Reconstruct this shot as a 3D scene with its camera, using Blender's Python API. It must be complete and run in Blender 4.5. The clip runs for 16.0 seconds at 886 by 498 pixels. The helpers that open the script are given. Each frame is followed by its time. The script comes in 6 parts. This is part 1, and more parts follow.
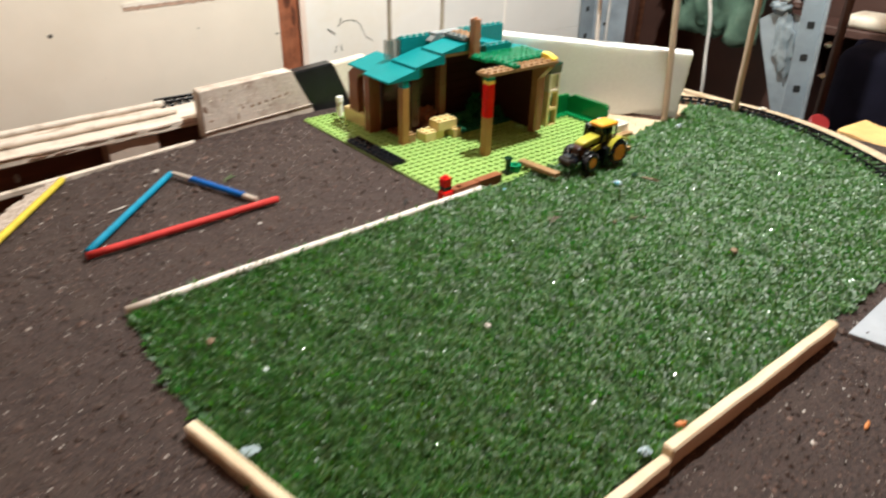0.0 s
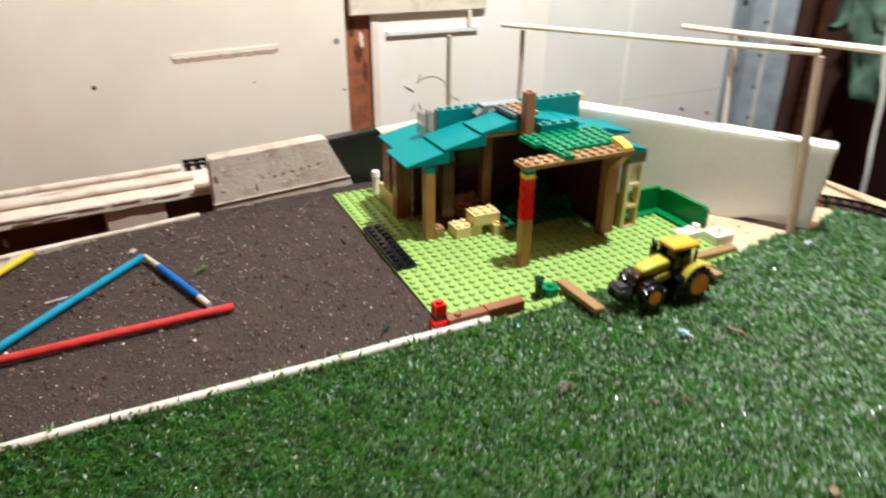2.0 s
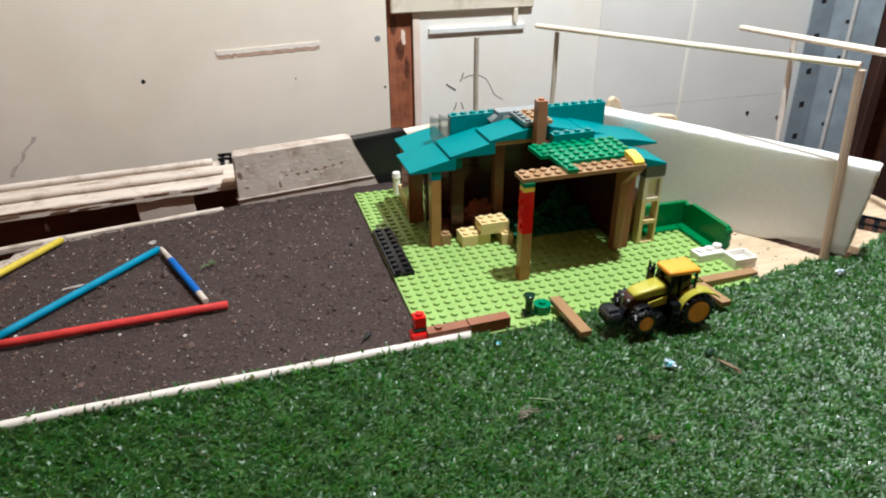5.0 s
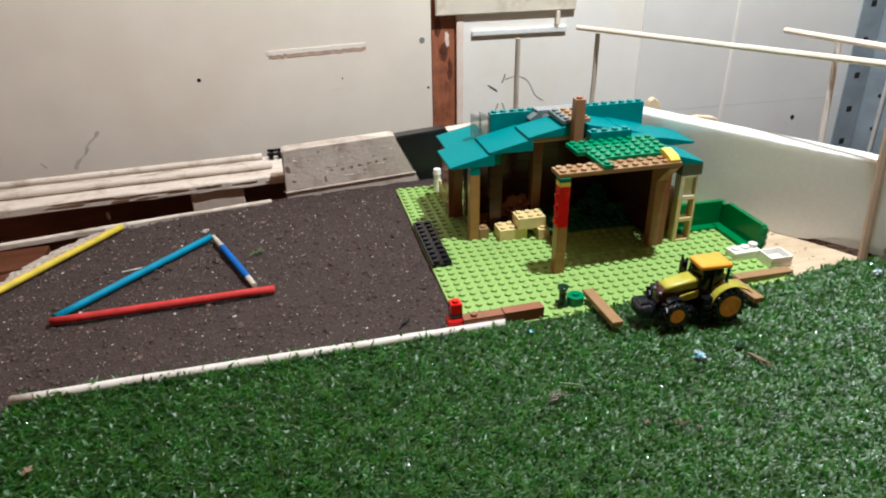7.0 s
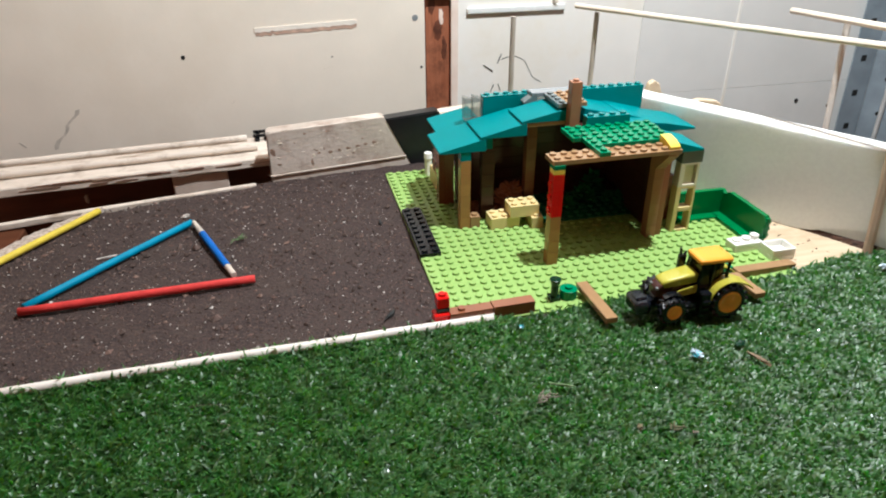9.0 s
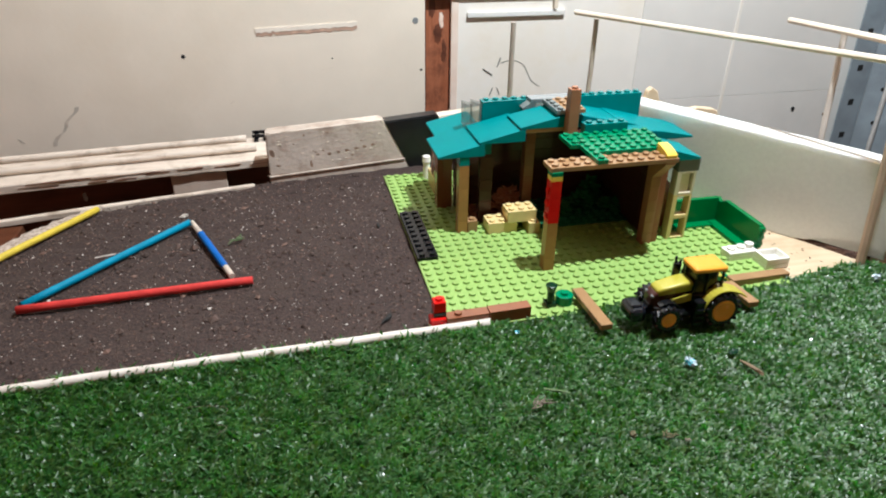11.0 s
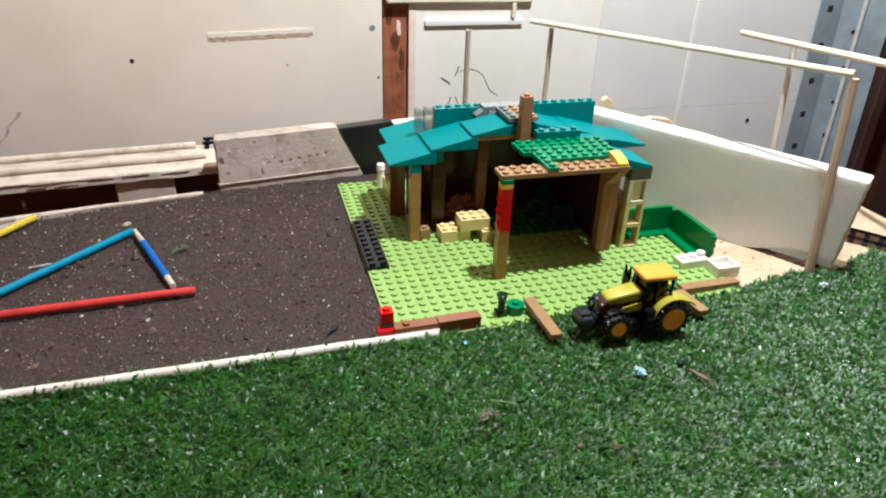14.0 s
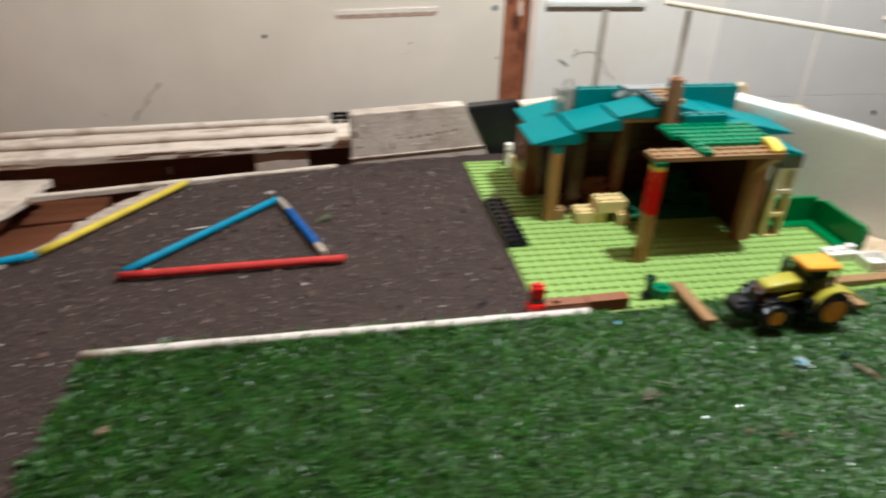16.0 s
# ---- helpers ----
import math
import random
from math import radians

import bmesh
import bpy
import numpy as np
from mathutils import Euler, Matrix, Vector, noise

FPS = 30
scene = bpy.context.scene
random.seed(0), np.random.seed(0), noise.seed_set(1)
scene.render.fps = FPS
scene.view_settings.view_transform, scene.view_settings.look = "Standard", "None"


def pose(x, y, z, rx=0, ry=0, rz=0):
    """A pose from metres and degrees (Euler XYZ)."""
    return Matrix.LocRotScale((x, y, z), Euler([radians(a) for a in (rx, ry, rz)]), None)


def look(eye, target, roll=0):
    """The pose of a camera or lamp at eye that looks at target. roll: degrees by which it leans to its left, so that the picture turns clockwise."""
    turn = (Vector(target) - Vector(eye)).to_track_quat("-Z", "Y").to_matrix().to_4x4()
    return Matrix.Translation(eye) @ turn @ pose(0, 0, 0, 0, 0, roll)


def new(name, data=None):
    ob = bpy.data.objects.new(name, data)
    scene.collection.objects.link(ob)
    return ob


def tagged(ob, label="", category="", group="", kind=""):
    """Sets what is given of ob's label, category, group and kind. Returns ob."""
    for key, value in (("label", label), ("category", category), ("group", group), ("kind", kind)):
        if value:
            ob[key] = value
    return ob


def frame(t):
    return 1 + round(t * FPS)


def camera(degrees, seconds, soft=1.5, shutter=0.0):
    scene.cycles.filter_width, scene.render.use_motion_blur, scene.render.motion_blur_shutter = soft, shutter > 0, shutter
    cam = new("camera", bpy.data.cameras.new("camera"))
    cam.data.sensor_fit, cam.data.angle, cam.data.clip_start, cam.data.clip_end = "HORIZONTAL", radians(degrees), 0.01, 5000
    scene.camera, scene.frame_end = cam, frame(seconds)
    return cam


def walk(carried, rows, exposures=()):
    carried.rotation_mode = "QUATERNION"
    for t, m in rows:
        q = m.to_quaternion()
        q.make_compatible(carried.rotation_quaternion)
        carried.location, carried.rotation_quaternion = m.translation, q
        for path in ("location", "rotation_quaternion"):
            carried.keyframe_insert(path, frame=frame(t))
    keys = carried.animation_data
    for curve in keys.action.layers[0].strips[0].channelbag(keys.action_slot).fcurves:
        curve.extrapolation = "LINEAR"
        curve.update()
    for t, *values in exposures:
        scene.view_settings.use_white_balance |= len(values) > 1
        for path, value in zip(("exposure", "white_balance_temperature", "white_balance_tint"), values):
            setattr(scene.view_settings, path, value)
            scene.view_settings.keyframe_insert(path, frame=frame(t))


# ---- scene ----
cam = camera(66.7, 16.0, soft=2.0, shutter=0.9)
PATH = [
    (0, (-0.33725, -0.39062, 0.24128), (0.78340, 0.94598, -0.73733), 1.535),
    (0.5, (-0.30302, -0.37386, 0.24272), (0.85831, 0.94705, -0.70939), 1.321),
    (1, (-0.26410, -0.35658, 0.23621), (0.83383, 1.04494, -0.67500), 1.167),
    (1.5, (-0.19930, -0.34397, 0.22574), (0.76977, 1.15147, -0.68232), 2.623),
    (2, (-0.15420, -0.32571, 0.23921), (0.59811, 1.29777, -0.65429), 0.389),
    (2.5, (-0.10172, -0.32608, 0.24744), (0.43227, 1.37197, -0.66442), 0.528),
    (3, (-0.08037, -0.33739, 0.24975), (0.34812, 1.38047, -0.68050), 0.764),
    (3.2, (-0.07864, -0.33500, 0.24957), (0.38852, 1.37620, -0.67430), 0.316),
    (5.3, (-0.09481, -0.33986, 0.25170), (0.41549, 1.35761, -0.67470), -0.339),
    (5.5, (-0.09836, -0.34463, 0.25183), (0.37825, 1.36804, -0.66448), -0.474),
    (6, (-0.10178, -0.35512, 0.24942), (0.30368, 1.37215, -0.67369), -1.018),
    (6.5, (-0.09682, -0.35706, 0.24901), (0.29788, 1.37651, -0.66694), -0.939),
    (7, (-0.09364, -0.35816, 0.25073), (0.30336, 1.37653, -0.66209), -0.861),
    (7.5, (-0.08823, -0.35708, 0.25114), (0.31087, 1.37527, -0.66520), -1.283),
    (8, (-0.08148, -0.35285, 0.24923), (0.31643, 1.37369, -0.67853), -1.065),
    (8.5, (-0.07665, -0.34403, 0.24796), (0.32639, 1.37283, -0.69541), -0.513),
    (8.7, (-0.08081, -0.33815, 0.24722), (0.31512, 1.36824, -0.71792), -0.462),
    (11, (-0.08282, -0.33909, 0.25155), (0.32385, 1.36347, -0.71588), 0.725),
    (11.5, (-0.08508, -0.33870, 0.25402), (0.29999, 1.37869, -0.69589), 0.620),
    (12, (-0.08485, -0.33718, 0.24946), (0.29080, 1.37496, -0.71359), 0.794),
    (12.5, (-0.07802, -0.33598, 0.24972), (0.32677, 1.37878, -0.69671), 1.382),
    (13, (-0.07369, -0.33582, 0.24559), (0.37163, 1.36695, -0.70428), 1.856),
    (13.5, (-0.07107, -0.33423, 0.24782), (0.39899, 1.37326, -0.68144), 1.942),
    (14, (-0.06816, -0.33479, 0.24598), (0.43104, 1.36006, -0.69119), 2.076),
    (14.5, (-0.06850, -0.33495, 0.24184), (0.41952, 1.34842, -0.72155), 2.211),
    (15, (-0.06667, -0.33292, 0.24367), (0.41811, 1.35020, -0.72178), 2.012),
    (15.5, (-0.07710, -0.33047, 0.24285), (0.36879, 1.36286, -0.72349), 2.088),
    (16, (-0.12603, -0.33016, 0.24231), (0.19112, 1.38287, -0.74001), 1.955),
]
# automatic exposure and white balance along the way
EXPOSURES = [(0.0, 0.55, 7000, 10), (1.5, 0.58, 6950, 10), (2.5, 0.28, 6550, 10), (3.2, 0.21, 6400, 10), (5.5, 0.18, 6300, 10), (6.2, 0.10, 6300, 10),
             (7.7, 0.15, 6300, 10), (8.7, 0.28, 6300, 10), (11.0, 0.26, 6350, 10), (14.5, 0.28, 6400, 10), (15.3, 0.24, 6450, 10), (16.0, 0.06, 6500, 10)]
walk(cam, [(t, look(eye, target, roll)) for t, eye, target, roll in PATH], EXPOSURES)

# ---- world and light ----
world = bpy.data.worlds.new("room_air")
world.use_nodes = True
world.node_tree.nodes["Background"].inputs[0].default_value = (1.0, 0.9, 0.78, 1)
world.node_tree.nodes["Background"].inputs[1].default_value = 0.22
scene.world = world


def lamp(name, at, power, radius, colour):
    data = bpy.data.lights.new(name, "POINT")
    data.shadow_soft_size, data.energy, data.color = radius, power, colour
    ob = new(name, data)
    ob.location = at
    return ob


# one bare bulb hanging over the layout
lamp("work_lamp_light", (0.235, 0.020, 0.80), 36.6, 0.014, (0.93, 1.0, 1.02))

S = 0.008       # stud pitch
P = 0.0032      # plate height
B = 0.0096      # brick height
ROT = Matrix.Rotation


# ---- materials ----
def material(name, colour, rough=0.5, metal=0.0, bump=0.0, bump_scale=400.0, vary=0.15, scale=60.0, coat=0.0,
             stretch=(1, 1, 1), second=None, cover=0.5, stain=None, stain_scale=8.0, random=0.0, spec=0.5):
    m = bpy.data.materials.new(name)
    m.use_nodes = True
    nt = m.node_tree
    n, l = nt.nodes, nt.links
    b = n["Principled BSDF"]
    b.inputs["Roughness"].default_value = rough
    b.inputs["Metallic"].default_value = metal
    b.inputs["Coat Weight"].default_value = coat
    b.inputs["Specular IOR Level"].default_value = spec
    tc = n.new("ShaderNodeTexCoord")
    mp = n.new("ShaderNodeMapping")
    mp.inputs["Scale"].default_value = stretch
    l.new(tc.outputs["Object"], mp.inputs[0])
    no = n.new("ShaderNodeTexNoise")
    no.inputs["Scale"].default_value = scale
    no.inputs["Detail"].default_value = 6
    l.new(mp.outputs[0], no.inputs["Vector"])
    ramp = n.new("ShaderNodeValToRGB")
    c1 = second if second else tuple(min(1, c * (1 + vary)) for c in colour)
    c0 = colour if second else tuple(c * (1 - vary) for c in colour)
    ramp.color_ramp.elements[0].color = (*c0, 1)
    ramp.color_ramp.elements[1].color = (*c1, 1)
    ramp.color_ramp.elements[0].position = max(0.0, cover - 0.18)
    ramp.color_ramp.elements[1].position = min(1.0, cover + 0.18)
    l.new(no.outputs["Fac"], ramp.inputs[0])
    out = ramp.outputs[0]
    if stain:
        n2 = n.new("ShaderNodeTexNoise")
        n2.inputs["Scale"].default_value = stain_scale
        n2.inputs["Detail"].default_value = 8
        n2.inputs["Roughness"].default_value = 0.65
        l.new(tc.outputs["Object"], n2.inputs["Vector"])
        r2 = n.new("ShaderNodeMapRange")
        r2.inputs[1].default_value, r2.inputs[2].default_value = 0.5, 0.75
        l.new(n2.outputs["Fac"], r2.inputs[0])
        mix = n.new("ShaderNodeMix")
        mix.data_type = "RGBA"
        l.new(r2.outputs[0], mix.inputs[0])
        l.new(out, mix.inputs[6])
        mix.inputs[7].default_value = (*stain, 1)
        out = mix.outputs[2]
    if random:
        oi = n.new("ShaderNodeObjectInfo")
        mr = n.new("ShaderNodeMapRange")
        mr.inputs[3].default_value, mr.inputs[4].default_value = 1 - random, 1 + random
        l.new(oi.outputs["Random"], mr.inputs[0])
        hv = n.new("ShaderNodeHueSaturation")
        l.new(mr.outputs[0], hv.inputs["Value"])
        l.new(out, hv.inputs["Color"])
        out = hv.outputs[0]
    l.new(out, b.inputs["Base Color"])
    rr = n.new("ShaderNodeMapRange")
    rr.inputs[3].default_value, rr.inputs[4].default_value = max(0, rough - 0.08), min(1, rough + 0.08)
    l.new(no.outputs["Fac"], rr.inputs[0])
    l.new(rr.outputs[0], b.inputs["Roughness"])
    if bump:
        nb = n.new("ShaderNodeTexNoise")
        nb.inputs["Scale"].default_value = bump_scale
        nb.inputs["Detail"].default_value = 4
        l.new(mp.outputs[0], nb.inputs["Vector"])
        bp = n.new("ShaderNodeBump")
        bp.inputs["Strength"].default_value = bump
        bp.inputs["Distance"].default_value = 0.001
        l.new(nb.outputs["Fac"], bp.inputs["Height"])
        l.new(bp.outputs[0], b.inputs["Normal"])
    return m


def plastic(name, colour, rough=0.28):
    return material(name, colour, rough * 0.62, vary=0.05, scale=90, bump=0.02, bump_scale=250, random=0.06, spec=0.33)


LIME = material("lime_plastic", (0.295, 0.455, 0.135), 0.236, vary=0.05, scale=90, bump=0.02, bump_scale=250, spec=0.33)
TEAL = plastic("teal_plastic", (0.0, 0.200, 0.200), 0.30)
TEAL_SLOPE = material("matt_teal_slope", (0.0, 0.200, 0.212), 0.5, vary=0.06, scale=60, bump=0.10, bump_scale=1500, random=0.06, spec=0.07)
GREEN = plastic("green_plastic", (0.0, 0.21, 0.092), 0.34)
FENCE_GREEN = plastic("fence_green_plastic", (0.0, 0.165, 0.046), 0.3)
DARK_GREEN = plastic("dark_green_plastic", (0.02, 0.16, 0.08), 0.25)
POST_GREEN = plastic("blackish_green_plastic", (0.004, 0.032, 0.016), 0.3)
BROWN = plastic("brown_plastic", (0.26, 0.095, 0.048), 0.3)
TAN_BROWN = plastic("medium_brown_plastic", (0.34, 0.20, 0.10), 0.32)
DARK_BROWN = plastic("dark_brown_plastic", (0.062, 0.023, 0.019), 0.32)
# darker copy of BROWN: the inner post's shadow is in its colour
SHADED_BROWN = plastic("shaded_brown_plastic", (0.17, 0.068, 0.038), 0.3)
OCHRE = plastic("ochre_plastic", (0.38, 0.185, 0.065), 0.32)
PILLAR = plastic("warm_brown_plastic", (0.35, 0.155, 0.085), 0.32)
TAN = plastic("tan_plastic", (0.72, 0.56, 0.27), 0.32)
# lightened TAN: light falling on the top window panel is in the colour
LIT_TAN = plastic("lit_tan_plastic", (0.74, 0.66, 0.50), 0.32)
RED = plastic("red_plastic", (0.72, 0.012, 0.010), 0.25)
YELLOW = plastic("yellow_plastic", (0.86, 0.62, 0.10), 0.28)
WHITE = plastic("white_plastic", (0.88, 0.865, 0.81), 0.25)
BLACK = plastic("black_plastic", (0.006, 0.007, 0.009), 0.3)
GREY = plastic("grey_plastic", (0.24, 0.26, 0.27), 0.3)
MID_GREY = plastic("mid_grey_plastic", (0.17, 0.18, 0.18), 0.3)
DARK_GREY = plastic("dark_grey_plastic", (0.17, 0.20, 0.20), 0.25)
TRACTOR_LIME = plastic("tractor_lime_paint", (0.40, 0.36, 0.045), 0.42)
ORANGE = plastic("orange_plastic", (0.78, 0.33, 0.035), 0.55)
WHEEL_ORANGE = plastic("wheel_orange_plastic", (0.93, 0.40, 0.06), 0.4)
GLOSS_BLACK = material("glossy_black_paint", (0.006, 0.008, 0.012), 0.14, vary=0.2, bump=0.04, spec=0.7)
RUBBER = material("black_rubber", (0.008, 0.009, 0.012), 0.24, vary=0.2, bump=0.05)
LEAF_BROWN = plastic("brown_leaf_plastic", (0.52, 0.25, 0.155), 0.5)
LEAF_GREEN = plastic("dark_leaf_plastic", (0.02, 0.15, 0.055), 0.12)

CLEAR = bpy.data.materials.new("clear_plastic")
CLEAR.use_nodes = True
_b = CLEAR.node_tree.nodes["Principled BSDF"]
_b.inputs["Base Color"].default_value = (0.26, 0.27, 0.25, 1)
_b.inputs["Roughness"].default_value = 0.15
_t = CLEAR.node_tree.nodes.new("ShaderNodeBsdfTransparent")
_t.inputs[0].default_value = (0.86, 0.87, 0.85, 1)
_m = CLEAR.node_tree.nodes.new("ShaderNodeMixShader")
_m.inputs[0].default_value = 0.62
CLEAR.node_tree.links.new(_b.outputs[0], _m.inputs[1])
CLEAR.node_tree.links.new(_t.outputs[0], _m.inputs[2])
CLEAR.node_tree.links.new(_m.outputs[0], CLEAR.node_tree.nodes["Material Output"].inputs["Surface"])
TINT = bpy.data.materials.new("tinted_cab_glass")
TINT.use_nodes = True
_b = TINT.node_tree.nodes["Principled BSDF"]
_b.inputs["Base Color"].default_value = (0.10, 0.07, 0.06, 1)
_b.inputs["Roughness"].default_value = 0.06
_b.inputs["Transmission Weight"].default_value = 0.95
_b.inputs["IOR"].default_value = 1.3

SOIL = material("brown_soil", (0.0150, 0.0084, 0.0072), 0.9, second=(0.064, 0.0385, 0.0330), scale=420, bump=1.0, bump_scale=700,
                stain=(0.052, 0.033, 0.026), stain_scale=22)
CLOD = material("soil_crumbs", (0.042, 0.026, 0.021), 0.9, second=(0.120, 0.078, 0.064), scale=150, bump=0.4, bump_scale=900)
CHIP = material("bark_chip", (0.10, 0.052, 0.040), 0.85, second=(0.22, 0.14, 0.11), scale=120)
GRIT = material("pale_grit", (0.34, 0.29, 0.25), 0.6, second=(0.85, 0.81, 0.76), scale=120)
TURF_BACK = material("turf_backing", (0.028, 0.080, 0.028), 0.9, vary=0.3, scale=200)
WALL = material("cream_painted_board", (0.83, 0.745, 0.635), 0.55, vary=0.04, scale=14, bump=0.12, bump_scale=160,
                stain=(0.78, 0.685, 0.565), stain_scale=5)
PANEL = material("cream_white_panel", (0.88, 0.842, 0.785), 0.5, vary=0.04, scale=14, bump=0.10, bump_scale=160,
                 stain=(0.80, 0.73, 0.62), stain_scale=7)
SHEET = material("grey_white_sheet", (0.765, 0.742, 0.705), 0.45, vary=0.05, scale=9, bump=0.06, bump_scale=60,
                 stain=(0.69, 0.672, 0.64), stain_scale=5)
STUD_WOOD = material("red_brown_timber", (0.28, 0.088, 0.042), 0.5, second=(0.43, 0.15, 0.076), scale=30, stretch=(5, 5, 0.8), bump=0.4, bump_scale=120,
                     stain=(0.055, 0.018, 0.011), stain_scale=26)
PINE = material("pale_pine", (0.66, 0.50, 0.33), 0.6, second=(0.78, 0.64, 0.46), scale=35, stretch=(0.5, 5, 5), bump=0.25, bump_scale=200,
                stain=(0.52, 0.38, 0.24), stain_scale=20)
DOWEL = material("pale_dowel_wood", (0.76, 0.64, 0.52), 0.55, second=(0.84, 0.74, 0.62), scale=40, bump=0.2, bump_scale=200)
# DOWEL darkened to brown, with the upright posts' shade in the colour
POST_WOOD = material("shaded_brown_dowel", (0.52, 0.385, 0.29), 0.6, second=(0.64, 0.50, 0.39), scale=40, bump=0.2, bump_scale=200)
# grey copy of DOWEL: shade on the rear posts is given by colour
SHADED_GREY_WOOD = material("shaded_grey_dowel", (0.40, 0.335, 0.285), 0.6, second=(0.50, 0.43, 0.37), scale=40, bump=0.2, bump_scale=200)
# PINE in a darker tone, so the boards carry their shade as colour
LEDGE = material("shaded_bare_board", (0.50, 0.37, 0.24), 0.65, second=(0.62, 0.49, 0.34), scale=35, stretch=(0.5, 5, 5), bump=0.25, bump_scale=200,
                 stain=(0.36, 0.24, 0.14), stain_scale=14)
WORN = material("worn_cream_paint", (0.60, 0.505, 0.425), 0.65, second=(0.72, 0.63, 0.54), scale=26, stretch=(0.5, 3, 3), bump=0.5, bump_scale=180,
                stain=(0.30, 0.215, 0.15), stain_scale=42)
PALE = material("cream_painted_wood", (0.74, 0.66, 0.54), 0.55, vary=0.07, scale=40, bump=0.25, bump_scale=140, stain=(0.44, 0.34, 0.25), stain_scale=34)
JAMB = material("pinkish_cream_paint", (0.80, 0.62, 0.52), 0.55, second=(0.86, 0.73, 0.64), scale=40, bump=0.15, bump_scale=140)
WHITE_DOWEL = material("chalky_cream_paint", (0.70, 0.635, 0.575), 0.6, second=(0.78, 0.72, 0.66), scale=45, bump=0.3, bump_scale=160, stain=(0.50, 0.42, 0.35), stain_scale=36)
SPACER = material("pinkish_raw_wood", (0.55, 0.42, 0.34), 0.7, second=(0.66, 0.53, 0.45), scale=40, bump=0.4, bump_scale=200)
ROUGH_WOOD = material("weathered_raw_timber", (0.45, 0.375, 0.315), 0.75, second=(0.55, 0.465, 0.40), scale=38, stretch=(1, 1.4, 1.4), bump=0.5, bump_scale=260,
                      stain=(0.26, 0.165, 0.12), stain_scale=38)
BLACK_PAINT = material("black_painted_timber", (0.0055, 0.006, 0.008), 0.34, vary=0.3, scale=60, bump=0.25, bump_scale=150, spec=0.6,
                       stain=(0.014, 0.014, 0.015), stain_scale=50)
DARK_WOOD = material("dark_stained_wood", (0.10, 0.033, 0.016), 0.6, second=(0.18, 0.066, 0.034), scale=25, stretch=(0.6, 5, 5), bump=0.3, bump_scale=120)
RED_WOOD = material("red_brown_board", (0.115, 0.036, 0.015), 0.6, second=(0.165, 0.054, 0.023), scale=25, stretch=(0.6, 5, 5), bump=0.3, bump_scale=120)
BROWN_BOARD = material("brown_board", (0.062, 0.027, 0.020), 0.55, vary=0.2, scale=10, bump=0.1, bump_scale=80)
FOAM = material("white_polystyrene", (0.745, 0.745, 0.715), 0.6, vary=0.03, scale=300, bump=0.10, bump_scale=500)
FOAM.node_tree.nodes["Principled BSDF"].inputs["Subsurface Weight"].default_value = 0.45
FOAM.node_tree.nodes["Principled BSDF"].inputs["Subsurface Radius"].default_value = (1.0, 0.95, 0.85)
FOAM.node_tree.nodes["Principled BSDF"].inputs["Subsurface Scale"].default_value = 0.012
STEEL = material("galvanised_steel", (0.275, 0.325, 0.365), 0.45, metal=0.15, vary=0.14, scale=30, bump=0.08, bump_scale=120,
                 stain=(0.17, 0.20, 0.22), stain_scale=14)
HOLE = material("hole_black", (0.01, 0.01, 0.01), 0.8)
CLOTH = material("green_cloth", (0.05, 0.11, 0.075), 0.95, second=(0.21, 0.34, 0.255), scale=16, bump=0.5, bump_scale=500)
NAVY = material("navy_fabric", (0.0065, 0.0060, 0.0125), 0.95, vary=0.25, scale=40, bump=0.4, bump_scale=600, spec=0.1)
CORD = material("white_cord", (0.5, 0.49, 0.47), 0.5)
SPONGE = material("orange_board", (0.74, 0.44, 0.17), 0.8, vary=0.15, scale=60, bump=0.5, bump_scale=150)
RED_CLOTH = material("red_paint", (0.22, 0.012, 0.014), 0.4, vary=0.1)
PEN_RED = material("red_pencil_paint", (0.57, 0.045, 0.040), 0.6, vary=0.16, scale=140, bump=0.3, spec=0.2)
PEN_TEAL = material("teal_pencil_paint", (0.0, 0.225, 0.37), 0.5, vary=0.14, scale=90, bump=0.2, spec=0.15)
PEN_BLUE = material("blue_pencil_paint", (0.0, 0.115, 0.44), 0.45, vary=0.12, scale=90, bump=0.2, spec=0.15)
PEN_YELLOW = material("yellow_pencil_paint", (0.63, 0.48, 0.055), 0.5, vary=0.14, scale=90, bump=0.1, spec=0.22)
BARE = material("bare_pencil_wood", (0.55, 0.47, 0.40), 0.7, vary=0.2, scale=150, bump=0.3)
PATCH = material("grey_paint_patch", (0.36, 0.39, 0.43), 0.5, vary=0.1, scale=40, bump=0.3, bump_scale=150)
FLOOR = material("concrete_floor", (0.16, 0.15, 0.14), 0.85, vary=0.2, scale=12, bump=0.2)
# unseen walls and ceiling, reddish brown to warm the bounce light in shadows
ROOM = material("bounce_brown_wall", (0.46, 0.23, 0.14), 0.8, vary=0.2, scale=10, bump=0.1, bump_scale=80)
CEILING = material("bounce_brown_ceiling", (0.50, 0.25, 0.15), 0.9, vary=0.10, scale=6)


